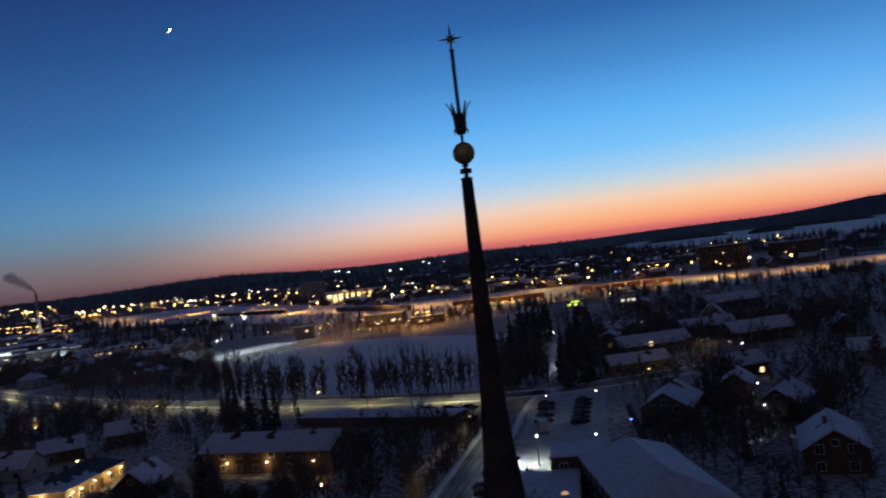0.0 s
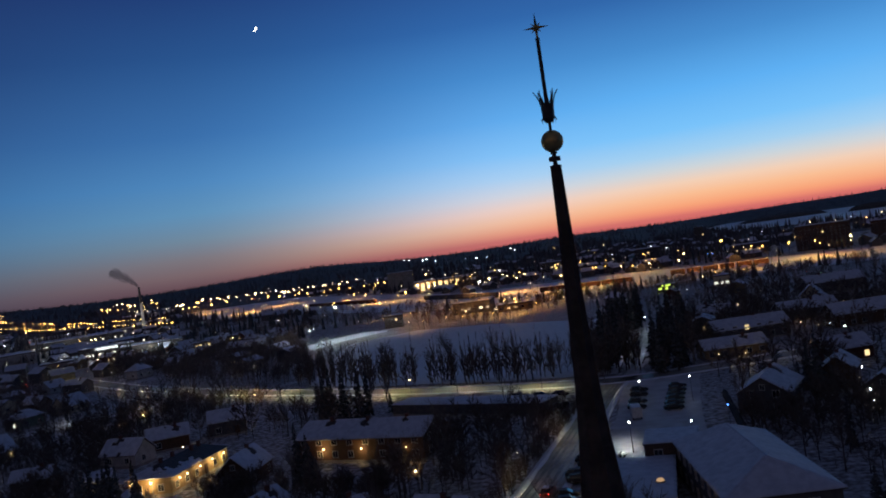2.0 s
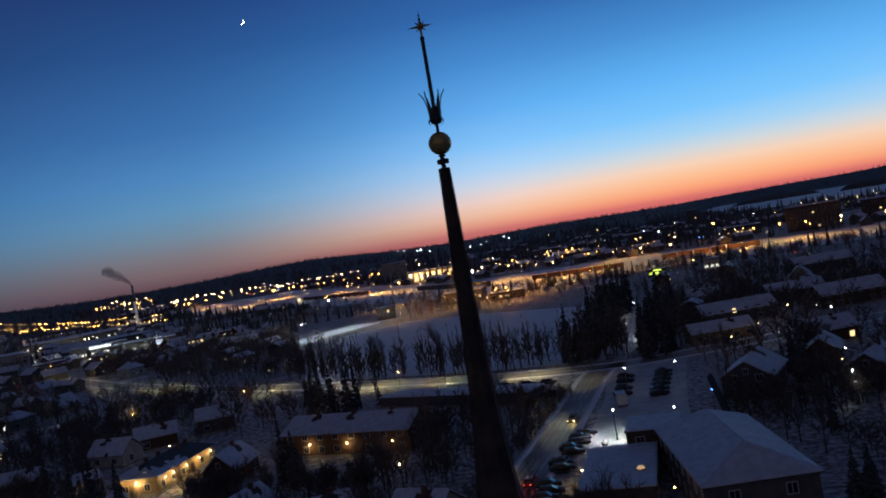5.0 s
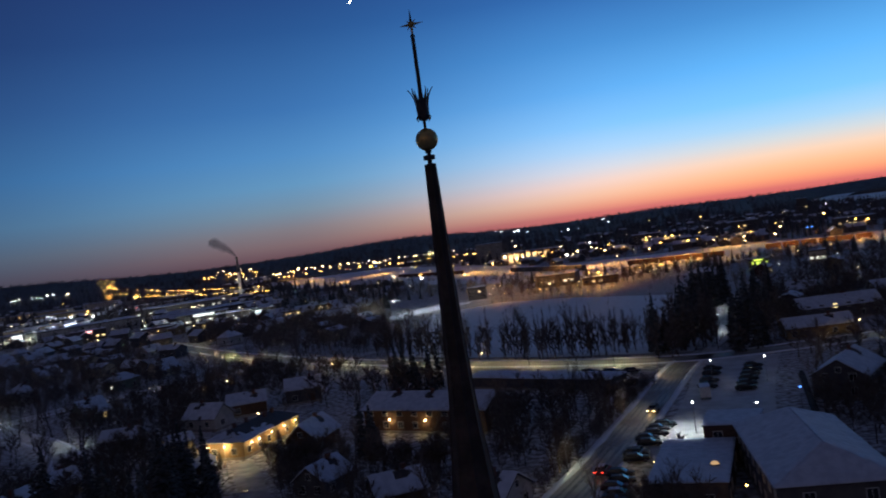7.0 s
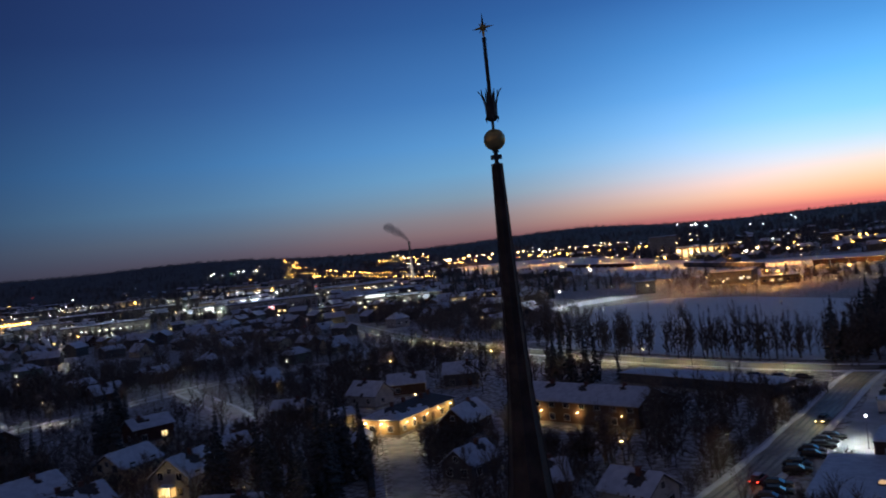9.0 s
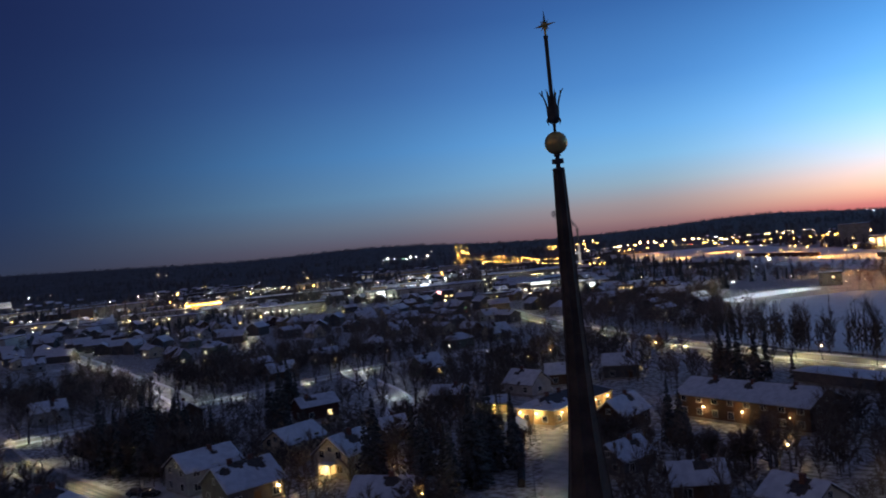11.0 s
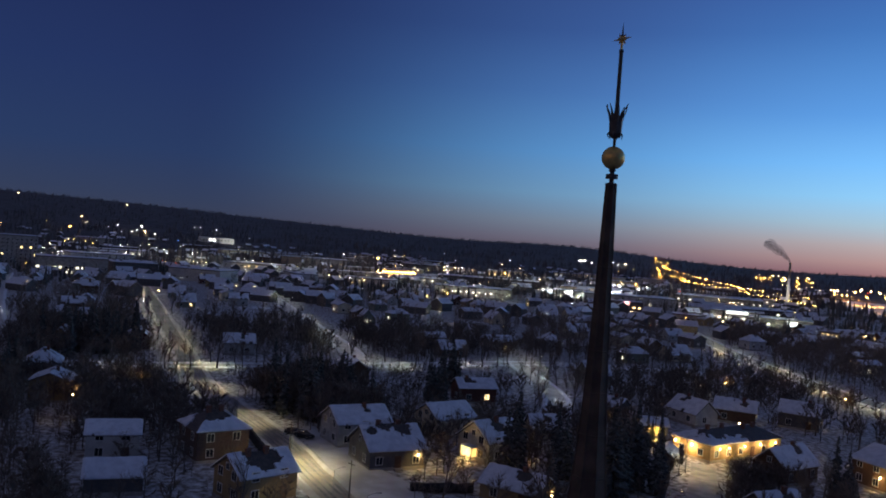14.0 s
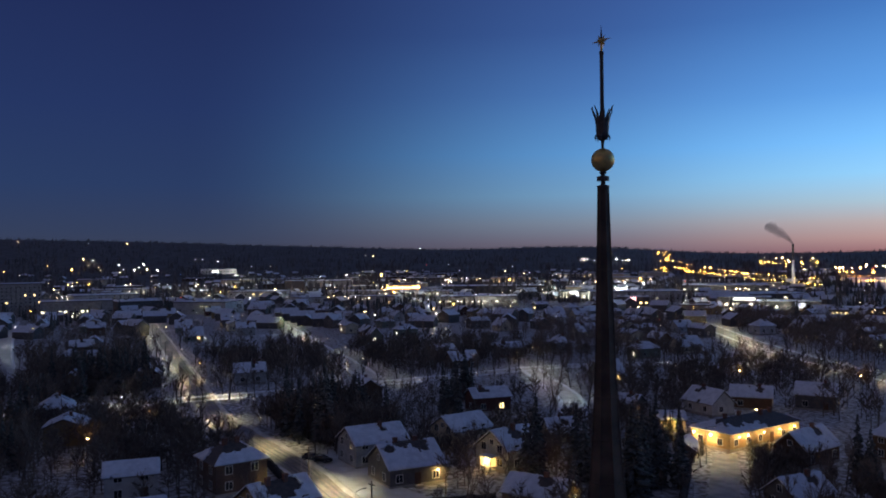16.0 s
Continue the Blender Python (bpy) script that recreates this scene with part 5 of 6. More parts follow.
def spruce(seed, h, w):
    """A spruce: trunk and drooping tiers of branches with ragged tips."""
    rng = random.Random(seed)
    wood, leaf = Form().tube([(0, 0, -0.3), (0, 0, h * 0.5), (0, 0, h)], [h * 0.016, h * 0.01, 0.02], 6), Form()
    tiers = int(h * 1.9)
    for i in range(tiers):
        t = (i + rng.uniform(-0.3, 0.3)) / tiers
        z = h * (0.09 + 0.9 * t)
        r = w * (1 - t) ** 0.85 * rng.uniform(0.75, 1.12) + 0.12
        for k in range(9 if t < 0.7 else 6):
            a = rng.uniform(0, 2 * math.pi)
            rr = r * rng.uniform(0.65, 1.15)
            c, s = math.cos(a), math.sin(a)
            wd = 0.20 * rr + 0.12
            dip = rr * rng.uniform(0.15, 0.42)
            B = lambda u, v, dz: (c * u - s * v, s * u + c * v, z + dz)
            leaf.add([B(0.02, 0, 0.18), B(rr * 0.55, -wd, -dip * 0.5), B(rr, 0, -dip), B(rr * 0.55, wd, -dip * 0.5), B(rr * 0.5, 0, 0.10 - dip * 0.3), B(rr * 0.6, -wd * 0.2, -dip - 0.3)],
                     [(0, 1, 4), (1, 2, 4), (2, 3, 4), (3, 0, 4), (1, 5, 2), (3, 2, 5)])
    return wood, leaf


def plant_models():
    rng = random.Random(3)
    bare, firs = [], []
    for k in range(6):
        h = (9, 11, 12.5, 14, 8, 10.5)[k]
        root = thing("bare_tree", 0, 0, 0, 0, ("young" if h < 10 else "tall") + " leafless broadleaf tree with dark twigs in snow", "tree", "bare trees")
        w, t = bare_tree(40 + k, h, (0.9, 1.0, 0.8, 0.75, 1.1, 0.95)[k])
        part("trunk", w, BARK, root); part("crown", t, TWIG, root, "dark bare twigs")
        bare.append(root)
    for k in range(5):
        h = (10, 13, 16, 8, 14)[k]
        root = thing("spruce_tree", 0, 0, 0, 0, ("small" if h < 9 else "tall") + " dark spruce standing in the snow", "tree", "spruces")
        w, t = spruce(60 + k, h, (2.3, 2.6, 2.9, 1.9, 1.9)[k])
        part("trunk", w, BARK, root); part("crown", t, NEEDLE, root, "drooping needle branches")
        firs.append(root)
    return bare, firs


BARE, FIRS = plant_models()
PLANTED = {"bare": 0, "fir": 0}
FRESH = set()


def plant(kind, x, y, scale=1.0, rng=random, k=None):
    pool = BARE if kind == "bare" else FIRS
    PLANTED[kind] += 1
    m = pool[rng.randrange(len(pool)) if k is None else k]
    pm = pose(x, y, terrain(x, y) + 0.02, 0, 0, rng.uniform(0, 360)) @ Matrix.Diagonal((scale, scale, scale * rng.uniform(0.92, 1.1), 1))
    if m.name not in FRESH:
        FRESH.add(m.name); m.matrix_basis = pm
    else:
        copy_thing(m, pm).matrix_basis = pm


def screens(x, y):
    """Whether a tall tree here would stand close before one of the open streets, seen from the church."""
    k = 1 + 15 / math.hypot(x, y)
    return any((p.x - x * k) ** 2 + (p.y - y * k) ** 2 < 10 ** 2 for n in (0, 1, 2) for p in ROADS[n][0] if p.x < (-130 if n == 2 else -190))


def woods():
    rng = random.Random(21)
    # avenue trees on both sides
    for line, w, gap, off in ((ROADS[1][0], 6, 6.5, 5.0), (ROADS[6][0], 5, 8.0, 4.4)):
        run = 0
        pts = list(along(line))
        for (p, s), (q, _) in zip(pts, pts[1:]):
            run += (q - p).length
            if run > gap:
                run = 0
                for side in (-1, 1):
                    c = p + s * side * (off + rng.uniform(-0.4, 0.4))
                    if rng.random() < 0.85 and c.length < 420 and not any((c.x - a) ** 2 + (c.y - b) ** 2 < (r - 1.5) ** 2 for a, b, r in BUILT):
                        plant("bare", c.x, c.y, rng.uniform(0.75, 1.0), rng)
    # street trees along the long street
    for k, (p, s) in enumerate(along(ROADS[0][0])):
        if p.length > 150 and k % 2 == 0 and p.length < 420 and rng.random() < 0.75:
            c = p + s * rng.choice((-1, 1)) * rng.uniform(5.5, 7.5)
            plant("bare", c.x, c.y, rng.uniform(0.6, 0.9), rng)
    # the row before the field
    for k in range(24):
        t = k / 23
        x, y = -118 + 118 * t, 269 - 46 * (1 - (1 - t) ** 2) + rng.uniform(-1, 9)
        plant("bare", x + rng.uniform(-1.5, 1.5), y, rng.uniform(0.9, 1.15), rng, rng.choice((2, 3)))
    # dense spruces on both sides of the footpath
    for k in range(72):
        side = -1 if rng.random() < 0.6 else 1
        y = rng.uniform(214, 350)
        x = -1.0 + (y - 212) * 0.074 + side * rng.uniform(4.6, 15)
        plant("fir", x, y, rng.uniform(0.85, 1.2), rng)
    # two dark stands of old spruces by the long street
    for x0, y0, x1, y1, n in ((-172, 62, -154, 84, 16), (-272, 26, -248, 56, 20), (-91, 88, -81, 105, 12)):
        for k in range(n):
            x, y = rng.uniform(x0, x1), rng.uniform(y0, y1)
            if free(x, y, 0.5, 2.5):
                plant("fir", x, y, rng.uniform(0.8, 1.1), rng, rng.choice((1, 2, 4)))
    # clumps of spruces in the gardens
    for cx, cy, n, r in ((-176, 70, 10, 7), (-168, 80, 9, 6), (-178, 78, 4, 6), (-258, 34, 14, 12), (-285, 50, 12, 13), (-182, 124, 7, 4), (-105, 99, 4, 3), (-97, 107, 5, 4), (-103, 84, 3, 2.5), (-95.5, 90, 6, 4), (-86, 84, 4, 4),
                         (-165, 110, 4, 5), (-66, 128, 4, 5), (-205, 14, 8, 10), (-175, 5, 6, 9), (31, 122, 1, 3), (32, 78, 2, 3), (40, 170, 3, 9), (-90, 205, 5, 8), (-70, 190, 5, 9), (28, 84, 3, 2)):
        for _ in range(n):
            a, q = rng.uniform(0, 6.28), r * math.sqrt(rng.random())
            x, y = cx + q * math.cos(a), cy + q * math.sin(a)
            if free(x, y, -1.5, 2.5) and not (-140 < x < -100 and 52 < y < 66):
                plant("fir", x, y, rng.uniform(0.65, 1.05), rng)
    for x, y, k in ((-109.5, 129.5, 0.52), (-107.6, 131, 0.42), (-111.2, 131.5, 0.45), (-96.5, 124, 0.3)):
        plant("fir", x, y, k, rng)
    # bare garden trees, thickest in the dark middle ground
    tries = 0
    while PLANTED["bare"] < 296 and tries < 6000:
        tries += 1
        az, d = rng.uniform(-18, 88), rng.uniform(82, 430)
        x, y = polar(az, d)
        if not free(x, y, 0.5, 5.0) or screens(x, y) or noise.noise((x / 45, y / 45, 8)) < -0.05 or (-230 < x < -136 and 66 < y < 205):
            continue
        plant("bare", x, y, rng.uniform(0.6, 1.0), rng)
    for cx, cy, n, r in ((-40, 125, 16, 14), (-30, 140, 14, 12), (-22, 160, 10, 8), (-60, 125, 8, 10)):
        for _ in range(n):
            a, q = rng.uniform(0, 6.28), r * math.sqrt(rng.random())
            x, y = cx + q * math.cos(a), cy + q * math.sin(a)
            if free(x, y, 0.5, 2.5):
                plant("bare", x, y, rng.uniform(0.6, 0.95), rng)
    tries = 0
    while PLANTED["fir"] < 225 and tries < 4000:
        tries += 1
        az, d = rng.uniform(-20, 88), rng.uniform(100, 520)
        x, y = polar(az, d)
        if free(x, y, 0.5, 4.0) and d > 150 and not screens(x, y) and noise.noise((x / 60, y / 60, 12)) > 0.05 and not (-224 < x < -184 and 58 < y < 205):
            plant("fir", x, y, rng.uniform(0.6, 1.05), rng)


woods()


def mass(name, count, place, build, mats, label, category, seed):
    """Many far trees joined: small variants repeated by array arithmetic."""
    rng = random.Random(seed)
    parts = []
    for f in build:
        tri = [t for q in f.f for t in ([q] if len(q) == 3 else [(q[0], q[k], q[k + 1]) for k in range(1, len(q) - 1)])]
        parts.append((np.array(f.v, dtype=np.float32), np.array(tri, dtype=np.int32)))
    V, T, base = [], [], 0
    made = tries = 0
    while made < count and tries < count * 20:
        tries += 1
        spot = place(rng)
        if spot is None:
            continue
        x, y, s = spot
        v, t = parts[rng.randrange(len(parts))]
        a = rng.uniform(0, 6.283)
        c, si = math.cos(a) * s, math.sin(a) * s
        w = np.empty_like(v)
        w[:, 0], w[:, 1], w[:, 2] = v[:, 0] * c - v[:, 1] * si + x, v[:, 0] * si + v[:, 1] * c + y, v[:, 2] * s * rng.uniform(0.85, 1.2) + terrain(x, y)
        V.append(w); T.append(t + base); base += len(v); made += 1
    V, T = np.concatenate(V), np.concatenate(T)
    me = bpy.data.meshes.new(name)
    me.vertices.add(len(V)); me.vertices.foreach_set("co", V.ravel())
    me.loops.add(T.size); me.loops.foreach_set("vertex_index", T.ravel())
    me.polygons.add(len(T)); me.polygons.foreach_set("loop_start", np.arange(0, T.size, 3)); me.polygons.foreach_set("loop_total", np.full(len(T), 3))
    me.update(calc_edges=True)
    me.materials.append(mats)
    return tagged(new(name, me), label, category, kind="stuff")


def far_fir(seed):
    rng = random.Random(seed)
    f = Form()
    for i in range(6):
        z0, r = 1.0 + i * 1.9, 2.5 * (1 - i / 6.6)
        pts = [(r * rng.uniform(0.7, 1.2) * math.cos(a), r * rng.uniform(0.7, 1.2) * math.sin(a), z0 + rng.uniform(-0.5, 0.3)) for a in (0, 1.05, 2.1, 3.14, 4.2, 5.2)]
        f.add(pts + [(0, 0, z0 + 3.2)], [(k, (k + 1) % 6, 6) for k in range(6)])
    return f


def far_bare(seed, twigs=46, slim=1.0, top=7.0, low=0.22):
    """A leafless tree for the masses: trunk, a few limbs and a cloud of thin twigs that fan out from them."""
    rng = random.Random(seed)
    f = Form().tube([(0, 0, -0.3), (0.1 * slim, 0, top * 0.9)], [0.16, 0.04], 3)
    limbs = []
    for i in range(9):
        a, e = i * 2.4 + rng.uniform(-0.5, 0.5), rng.uniform(0.45, 1.15)
        p = Vector((0, 0, top * (low + 0.07 * i)))
        d = Vector((math.cos(a) * math.cos(e) * slim, math.sin(a) * math.cos(e) * slim, math.sin(e))) * rng.uniform(2.4, 4.0) * (1.1 - 0.06 * i)
        s = Vector((-math.sin(a), math.cos(a), 0)) * 0.07
        f.add([p - s, p + s, p + d], [(0, 1, 2)])
        limbs.append((p, d))
    limbs.append((Vector((0, 0, top * 0.5)), Vector((0, 0, top * 0.62))))
    for i in range(twigs):
        p, d = limbs[i % len(limbs)]
        q = p + d * rng.uniform(0.25, 1.0)
        out = (d.normalized() + Vector((rng.uniform(-1, 1) * slim, rng.uniform(-1, 1) * slim, rng.uniform(-0.25, 0.8)))).normalized() * rng.uniform(0.7, 2.0)
        s = out.orthogonal().normalized()
        s.rotate(Matrix.Rotation(rng.uniform(0, 3.14), 3, out.normalized()))
        s *= rng.uniform(0.05, 0.10)
        f.add([q - s, q + s, q + out], [(0, 1, 2)])
    return f


def grove(*zones):
    def place(rng):
        x0, y0, x1, y1, size = rng.choice(zones)
        x, y = rng.uniform(x0, x1), rng.uniform(y0, y1)
        return (x, y, size * rng.uniform(0.65, 1.15)) if free(x, y, -1.0, 2.5) and (size < 0.4 or not screens(x, y)) and not (-74 < x < -40 and 118 < y < 150) else None
    return place


def town_spot(lo, hi, a0, a1, cut, size):
    def place(rng):
        az, d = rng.uniform(a0, a1), lo + (hi - lo) * rng.random()
        x, y = polar(az, d)
        if inside(x, y, RAILYARD) or inside(x, y, LAKE) or inside(x, y, FIELD) or noise.noise((x / 120, y / 120, 30)) < cut:
            return None
        if -330 < x < -70 and rng.random() < 0.9 and any((p.x - x) ** 2 + (p.y - y) ** 2 < 15 ** 2 for p in ROADS[2][0]):
            return None  # verges of the main street stay open
        if d < 142 and (50 < az < 68 or 70 < az < 86) and rng.random() < 0.88:
            return None
        if size > 0.4 and -236 < x < -136 and y > 70 and 48 < az < 70 and rng.random() < 0.85:
            return None
        if size > 0.4 and x < -170 and rng.random() < 0.9 and screens(x, y):
            return None
        if size > 0.4 and x > 18 and y < 135 and rng.random() < 0.85:
            return None  # open ground between the school and the houses behind it
        if 15.3 < az < 23 and 425 < d < 560:
            return None
        if -224 < x < -184 and 58 < y < 205 and size > 0.4 and rng.random() < 0.8:
            return None  # open snowy park before the avenue
        if d < 640 and (not free(x, y, 0.0, 7.0) or (-74 < x < -38 and 118 < y < 150)):
            return None
        return x, y, size * rng.uniform(0.7, 1.15)
    return place


mass("garden_thicket", 1700, town_spot(85, 330, -22, 90, -0.10, 0.8), [far_bare(30 + k, 170) for k in range(6)], TWIG, "dense bare garden trees and tall shrubs", "trees", 50)
mass("birch_grove", 240, grove((-62, 70, -34, 108, 0.7), (-58, 112, -44, 120, 0.8), (-52, 108, -18, 150, 1.0), (-45, 148, -14, 178, 0.9), (-70, 118, -48, 146, 0.9), (-108, 98, -88, 126, 0.7), (-81, 113, -70, 130, 0.6), (-86, 96, -60, 134, 0.75), (-120, 175, -70, 205, 0.9)), [far_bare(70 + k, 190) for k in range(6)], TWIG, "dark grove of bare birches between the houses", "trees", 58)
def belt(rng, a0, a1, d0, d1, size):
    x, y = polar(rng.uniform(a0, a1), rng.uniform(d0, d1))
    return (x, y, size * rng.uniform(0.65, 1.15)) if free(x, y, -1.0, 3.0) and not inside(x, y, FIELD) else None


def field_row(rng):
    t = (rng.randrange(75) + rng.uniform(0.1, 0.9)) / 75
    return -122 + 124 * t, 269 - 46 * (1 - (1 - t) ** 2) + rng.uniform(-2, 10), rng.uniform(0.7, 1.2)


def path_side(rng):
    y = rng.uniform(212, 352)
    return -1.0 + (y - 212) * 0.074 + rng.choice((-1, -1, 1)) * rng.uniform(6.5, 18), y, rng.uniform(0.7, 1.4)


def lane_side(rng):
    t = rng.random()
    return -26.3 + 13.1 * t + rng.uniform(-2.4, 0.6), 88 + 92 * t, rng.uniform(0.2, 0.42)


mass("drive_shrubs", 70, grove((-92, 118, -74, 131, 0.5), (-80, 106, -70, 120, 0.5)), [far_bare(160 + k, 150) for k in range(4)], TWIG, "dark leafless shrubs beside the lit drive", "shrubs", 68)
mass("field_trees", 150, field_row, [far_bare(90 + k, 200, 0.5, 10.5, 0.08) for k in range(6)], TWIG, "tall close-set bare trees along the field's edge", "trees", 60)
mass("path_thicket", 90, path_side, [far_bare(95 + k, 190) for k in range(4)], TWIG, "dark thicket beside the footpath", "trees", 61)
mass("lane_shrubs", 260, lane_side, [far_bare(100 + k, 90) for k in range(4)], TWIG, "ragged leafless shrubs along the side street", "shrubs", 62)
mass("old_garden_trees", 700, grove((-330, -10, -290, 62, 1.1), (-400, 10, -330, 84, 1.0), (-225, -20, -150, 46, 1.0), (-290, -10, -245, 70, 1.15), (-235, -30, -150, 28, 0.95), (-182, 62, -163, 84, 1.15), (-160, 66, -144, 84, 0.9)), [far_bare(80 + k, 190) for k in range(6)], TWIG, "tall old leafless trees in dark gardens", "trees", 59)
mass("yard_edge_wood", 330, lambda rng: (*polar(*rng.choice(((rng.uniform(0, 13.5), rng.uniform(455, 560)), (rng.uniform(-16, 2), rng.uniform(500, 560)), (rng.uniform(12, 23), rng.uniform(560, 700))))), rng.uniform(0.5, 0.95)), [far_bare(110 + k, 130) for k in range(5)], TWIG, "dark bare trees between the field and the railway", "trees", 63)
mass("avenue_wood", 300, grove((-335, 84, -248, 160, 1.0), (-320, 150, -240, 225, 1.0)), [far_bare(130 + k, 170) for k in range(5)], TWIG, "dark bare wood beyond the avenue", "woods", 65)
# shrubs set extra thick to stand in for tree shade on the park snow
mass("park_shrubs", 1000, grove((-232, 56, -184, 205, 0.32), (-246, -20, -200, 56, 0.32), (-300, 60, -236, 140, 0.34), (-184, 60, -140, 130, 0.3)), [far_bare(120 + k, 80) for k in range(4)], TWIG, "low bare shrubs in the snowy park", "shrubs", 64)
mass("hedgerow_shrubs", 1000, town_spot(85, 340, 56, 90, -0.3, 0.38), [far_bare(140 + k, 80) for k in range(4)], TWIG, "tangled bare shrubs along garden edges", "shrubs", 66)
mass("street_wood", 620, lambda rng: belt(rng, *rng.choice(((23.5, 33, 338, 520), (23.5, 33, 338, 520), (33, 36, 450, 540), (40.5, 50, 330, 480))), 1.05), [far_bare(150 + k, 150) for k in range(5)], TWIG, "dark bare wood behind the main street", "woods", 67)
mass("dark_shrubs", 900, town_spot(80, 420, -22, 90, -0.05, 0.32), [far_bare(40 + k, 70) for k in range(4)], TWIG, "low leafless shrubs in the snowy gardens", "shrubs", 56)
mass("roadside_wood", 330, town_spot(90, 460, -24, -5, -0.6, 1.0), [far_bare(50 + k, 170) for k in range(6)], TWIG, "dark mixed wood among the houses", "woods", 57)
mass("distant_bare_trees", 3300, town_spot(260, 950, -22, 90, -0.2, 1.0), [far_bare(k, 80) for k in range(5)], TWIG, "bare trees between the distant houses", "trees", 51)
mass("distant_spruces", 1300, town_spot(520, 1200, -22, 90, 0.0, 0.75), [far_fir(k) for k in range(4)], NEEDLE, "dark spruces between the distant houses", "trees", 52)
mass("far_woods", 6500, town_spot(900, 2600, -24, 94, 0.02, 1.1), [far_fir(10 + k) for k in range(4)], HAZED_WOOD, "dark conifer woods beyond the town", "woods", 53)
mass("hill_forest", 6500, town_spot(2600, 4400, -26, 96, -0.5, 0.8), [far_fir(20 + k) for k in range(3)], HAZED_WOOD, "forest on the hills of the skyline", "woods", 54)


def island(az, d, length, width, label):
    x, y = polar(az, d)
    f = Form()
    rings = []
    for s, h in ((1, -2), (0.9, 5), (0.75, 11), (0.4, 15), (0.05, 16)):
        rings.append([(length * s * math.cos(a) * (1 + 0.2 * noise.noise((math.cos(a) * 2, math.sin(a) * 2, az))), width * s * math.sin(a), h + 2 * noise.noise((a * 3, s, d))) for a in [2 * math.pi * k / 40 for k in range(40)]])
    f.loft(rings)
    ob = new("island", f.mesh("island", NEEDLE))
    ob.matrix_basis = pose(x, y, 1, 0, 0, az)
    tagged(ob, label, "island")


island(-10.30, 2900, 130, 40, "dark wooded island in the frozen lake")
island(-15.50, 2500, 60, 20, "small wooded islet in the frozen lake")
island(-18.50, 3000, 160, 40, "dark wooded island in the frozen lake")


# ---- hedges and fences ----
def hedge(p, q, h=1.5):
    line = smooth_line([p, q], 1.2)
    rings = []
    for v, s in along(line):
        w = 0.55 + 0.15 * noise.noise(v * 0.7)
        t = h + 0.3 * noise.noise(v * 0.9)
        rings.append([tuple(v + s * a + Vector((0, 0, b))) for a, b in ((-w, 0), (-w * 1.1, t * 0.6), (-w * 0.5, t), (w * 0.5, t * 0.97), (w * 1.1, t * 0.6), (w, 0))])
    ob = new("hedge", Form().loft(rings).mesh("hedge", HEDGE))
    tagged(ob, "clipped dark hedge with snow at its foot", "hedge", "hedges")


for p, q in (((-16.7, 179.6), (-63.2, 198.4)), ((-150, 50), (-128, 46)), ((-100, 60), (-96, 70)), ((-67.6, 111.1), (-75.7, 123)), ((-75, 92), (-90, 112)), ((-160, 66), (-196, 70)), ((18.6, 128.5), (19.4, 175.6))):
    hedge(p, q)


def utility_pole(x, y, h=8.5):
    root = thing("utility_pole", x, y, 0, 13, "bare wooden utility pole beside the street", "utility pole", "utility poles")
    part("pole", Form().lathe([(0.14, -0.4), (0.12, h * 0.5), (0.09, h), (0.02, h + 0.08)], 8), BARK, root)
    part("crossarm", Form().box(-0.7, -0.05, h - 0.6, 0.7, 0.05, h - 0.45, 0.01), BARK, root)


for x, y in ((-146, 60.5), (-118, 46), (-130, 27), (-104, 124), (-176, 63), (-92, 44)):
    utility_pole(x, y)


# ---- the heating plant's chimney and its smoke ----
def make_chimney():
    x, y = polar(32.85, 1150)
    root = thing("factory_chimney", x, y, 0, 0, "tall slender factory chimney with dark top, smoking", "factory chimney")
    part("shaft", Form().lathe([(2.2, -1), (1.9, 22), (1.6, 34)], 16), FRAME, root, "pale lower shaft", True)
    part("upper_shaft", Form().lathe([(1.58, 34), (1.5, 44), (1.45, 54), (1.6, 54.2), (1.6, 55.2), (1.2, 55.3), (1.2, 53)], 16), WALLS["slate"], root, "dark upper shaft", True)
    puff = Form()
    side = Vector((-math.cos(radians(32.6)), -math.sin(radians(32.6)), 0))
    depth = Vector((-side.y, side.x, 0))
    for size, seed in ((1.0, 1), (0.72, 2), (0.42, 3)):
        rings = []
        for k in range(41):
            t = k / 40
            c = side * (33 * t ** 1.25) + Vector((0, 0, 54.5 + 26 * t ** 0.85))
            r = (1.0 + 7.5 * t ** 0.8) * size * (1.0 if t < 0.8 else max(0.05, (1 - ((t - 0.8) / 0.2) ** 2)) ** 0.5)
            ring = []
            for j in range(24):
                a = 2 * math.pi * j / 24
                q = r * (1 + (0.2 + 0.55 * t) * noise.noise((math.cos(a) * 1.3 + seed * 5, math.sin(a) * 1.3, t * 9)) + 0.3 * t * noise.noise((math.cos(a) * 3 + seed * 9, math.sin(a) * 3, t * 22)))
                ring.append(tuple(c + (Vector((0, 0, 0.75)) - side * 0.5) * (q * math.sin(a)) + depth * (q * math.cos(a))))
            rings.append(ring)
        puff.loft(rings)
    part("smoke_plume", puff, SMOKE, root, "drifting grey smoke", True)


make_chimney()


# ---- distant lights: real lamps on posts, joined by colour ----
LIGHTS = {k: (Form(), Form()) for k in ("warm", "orange", "white", "red", "green", "blue")}


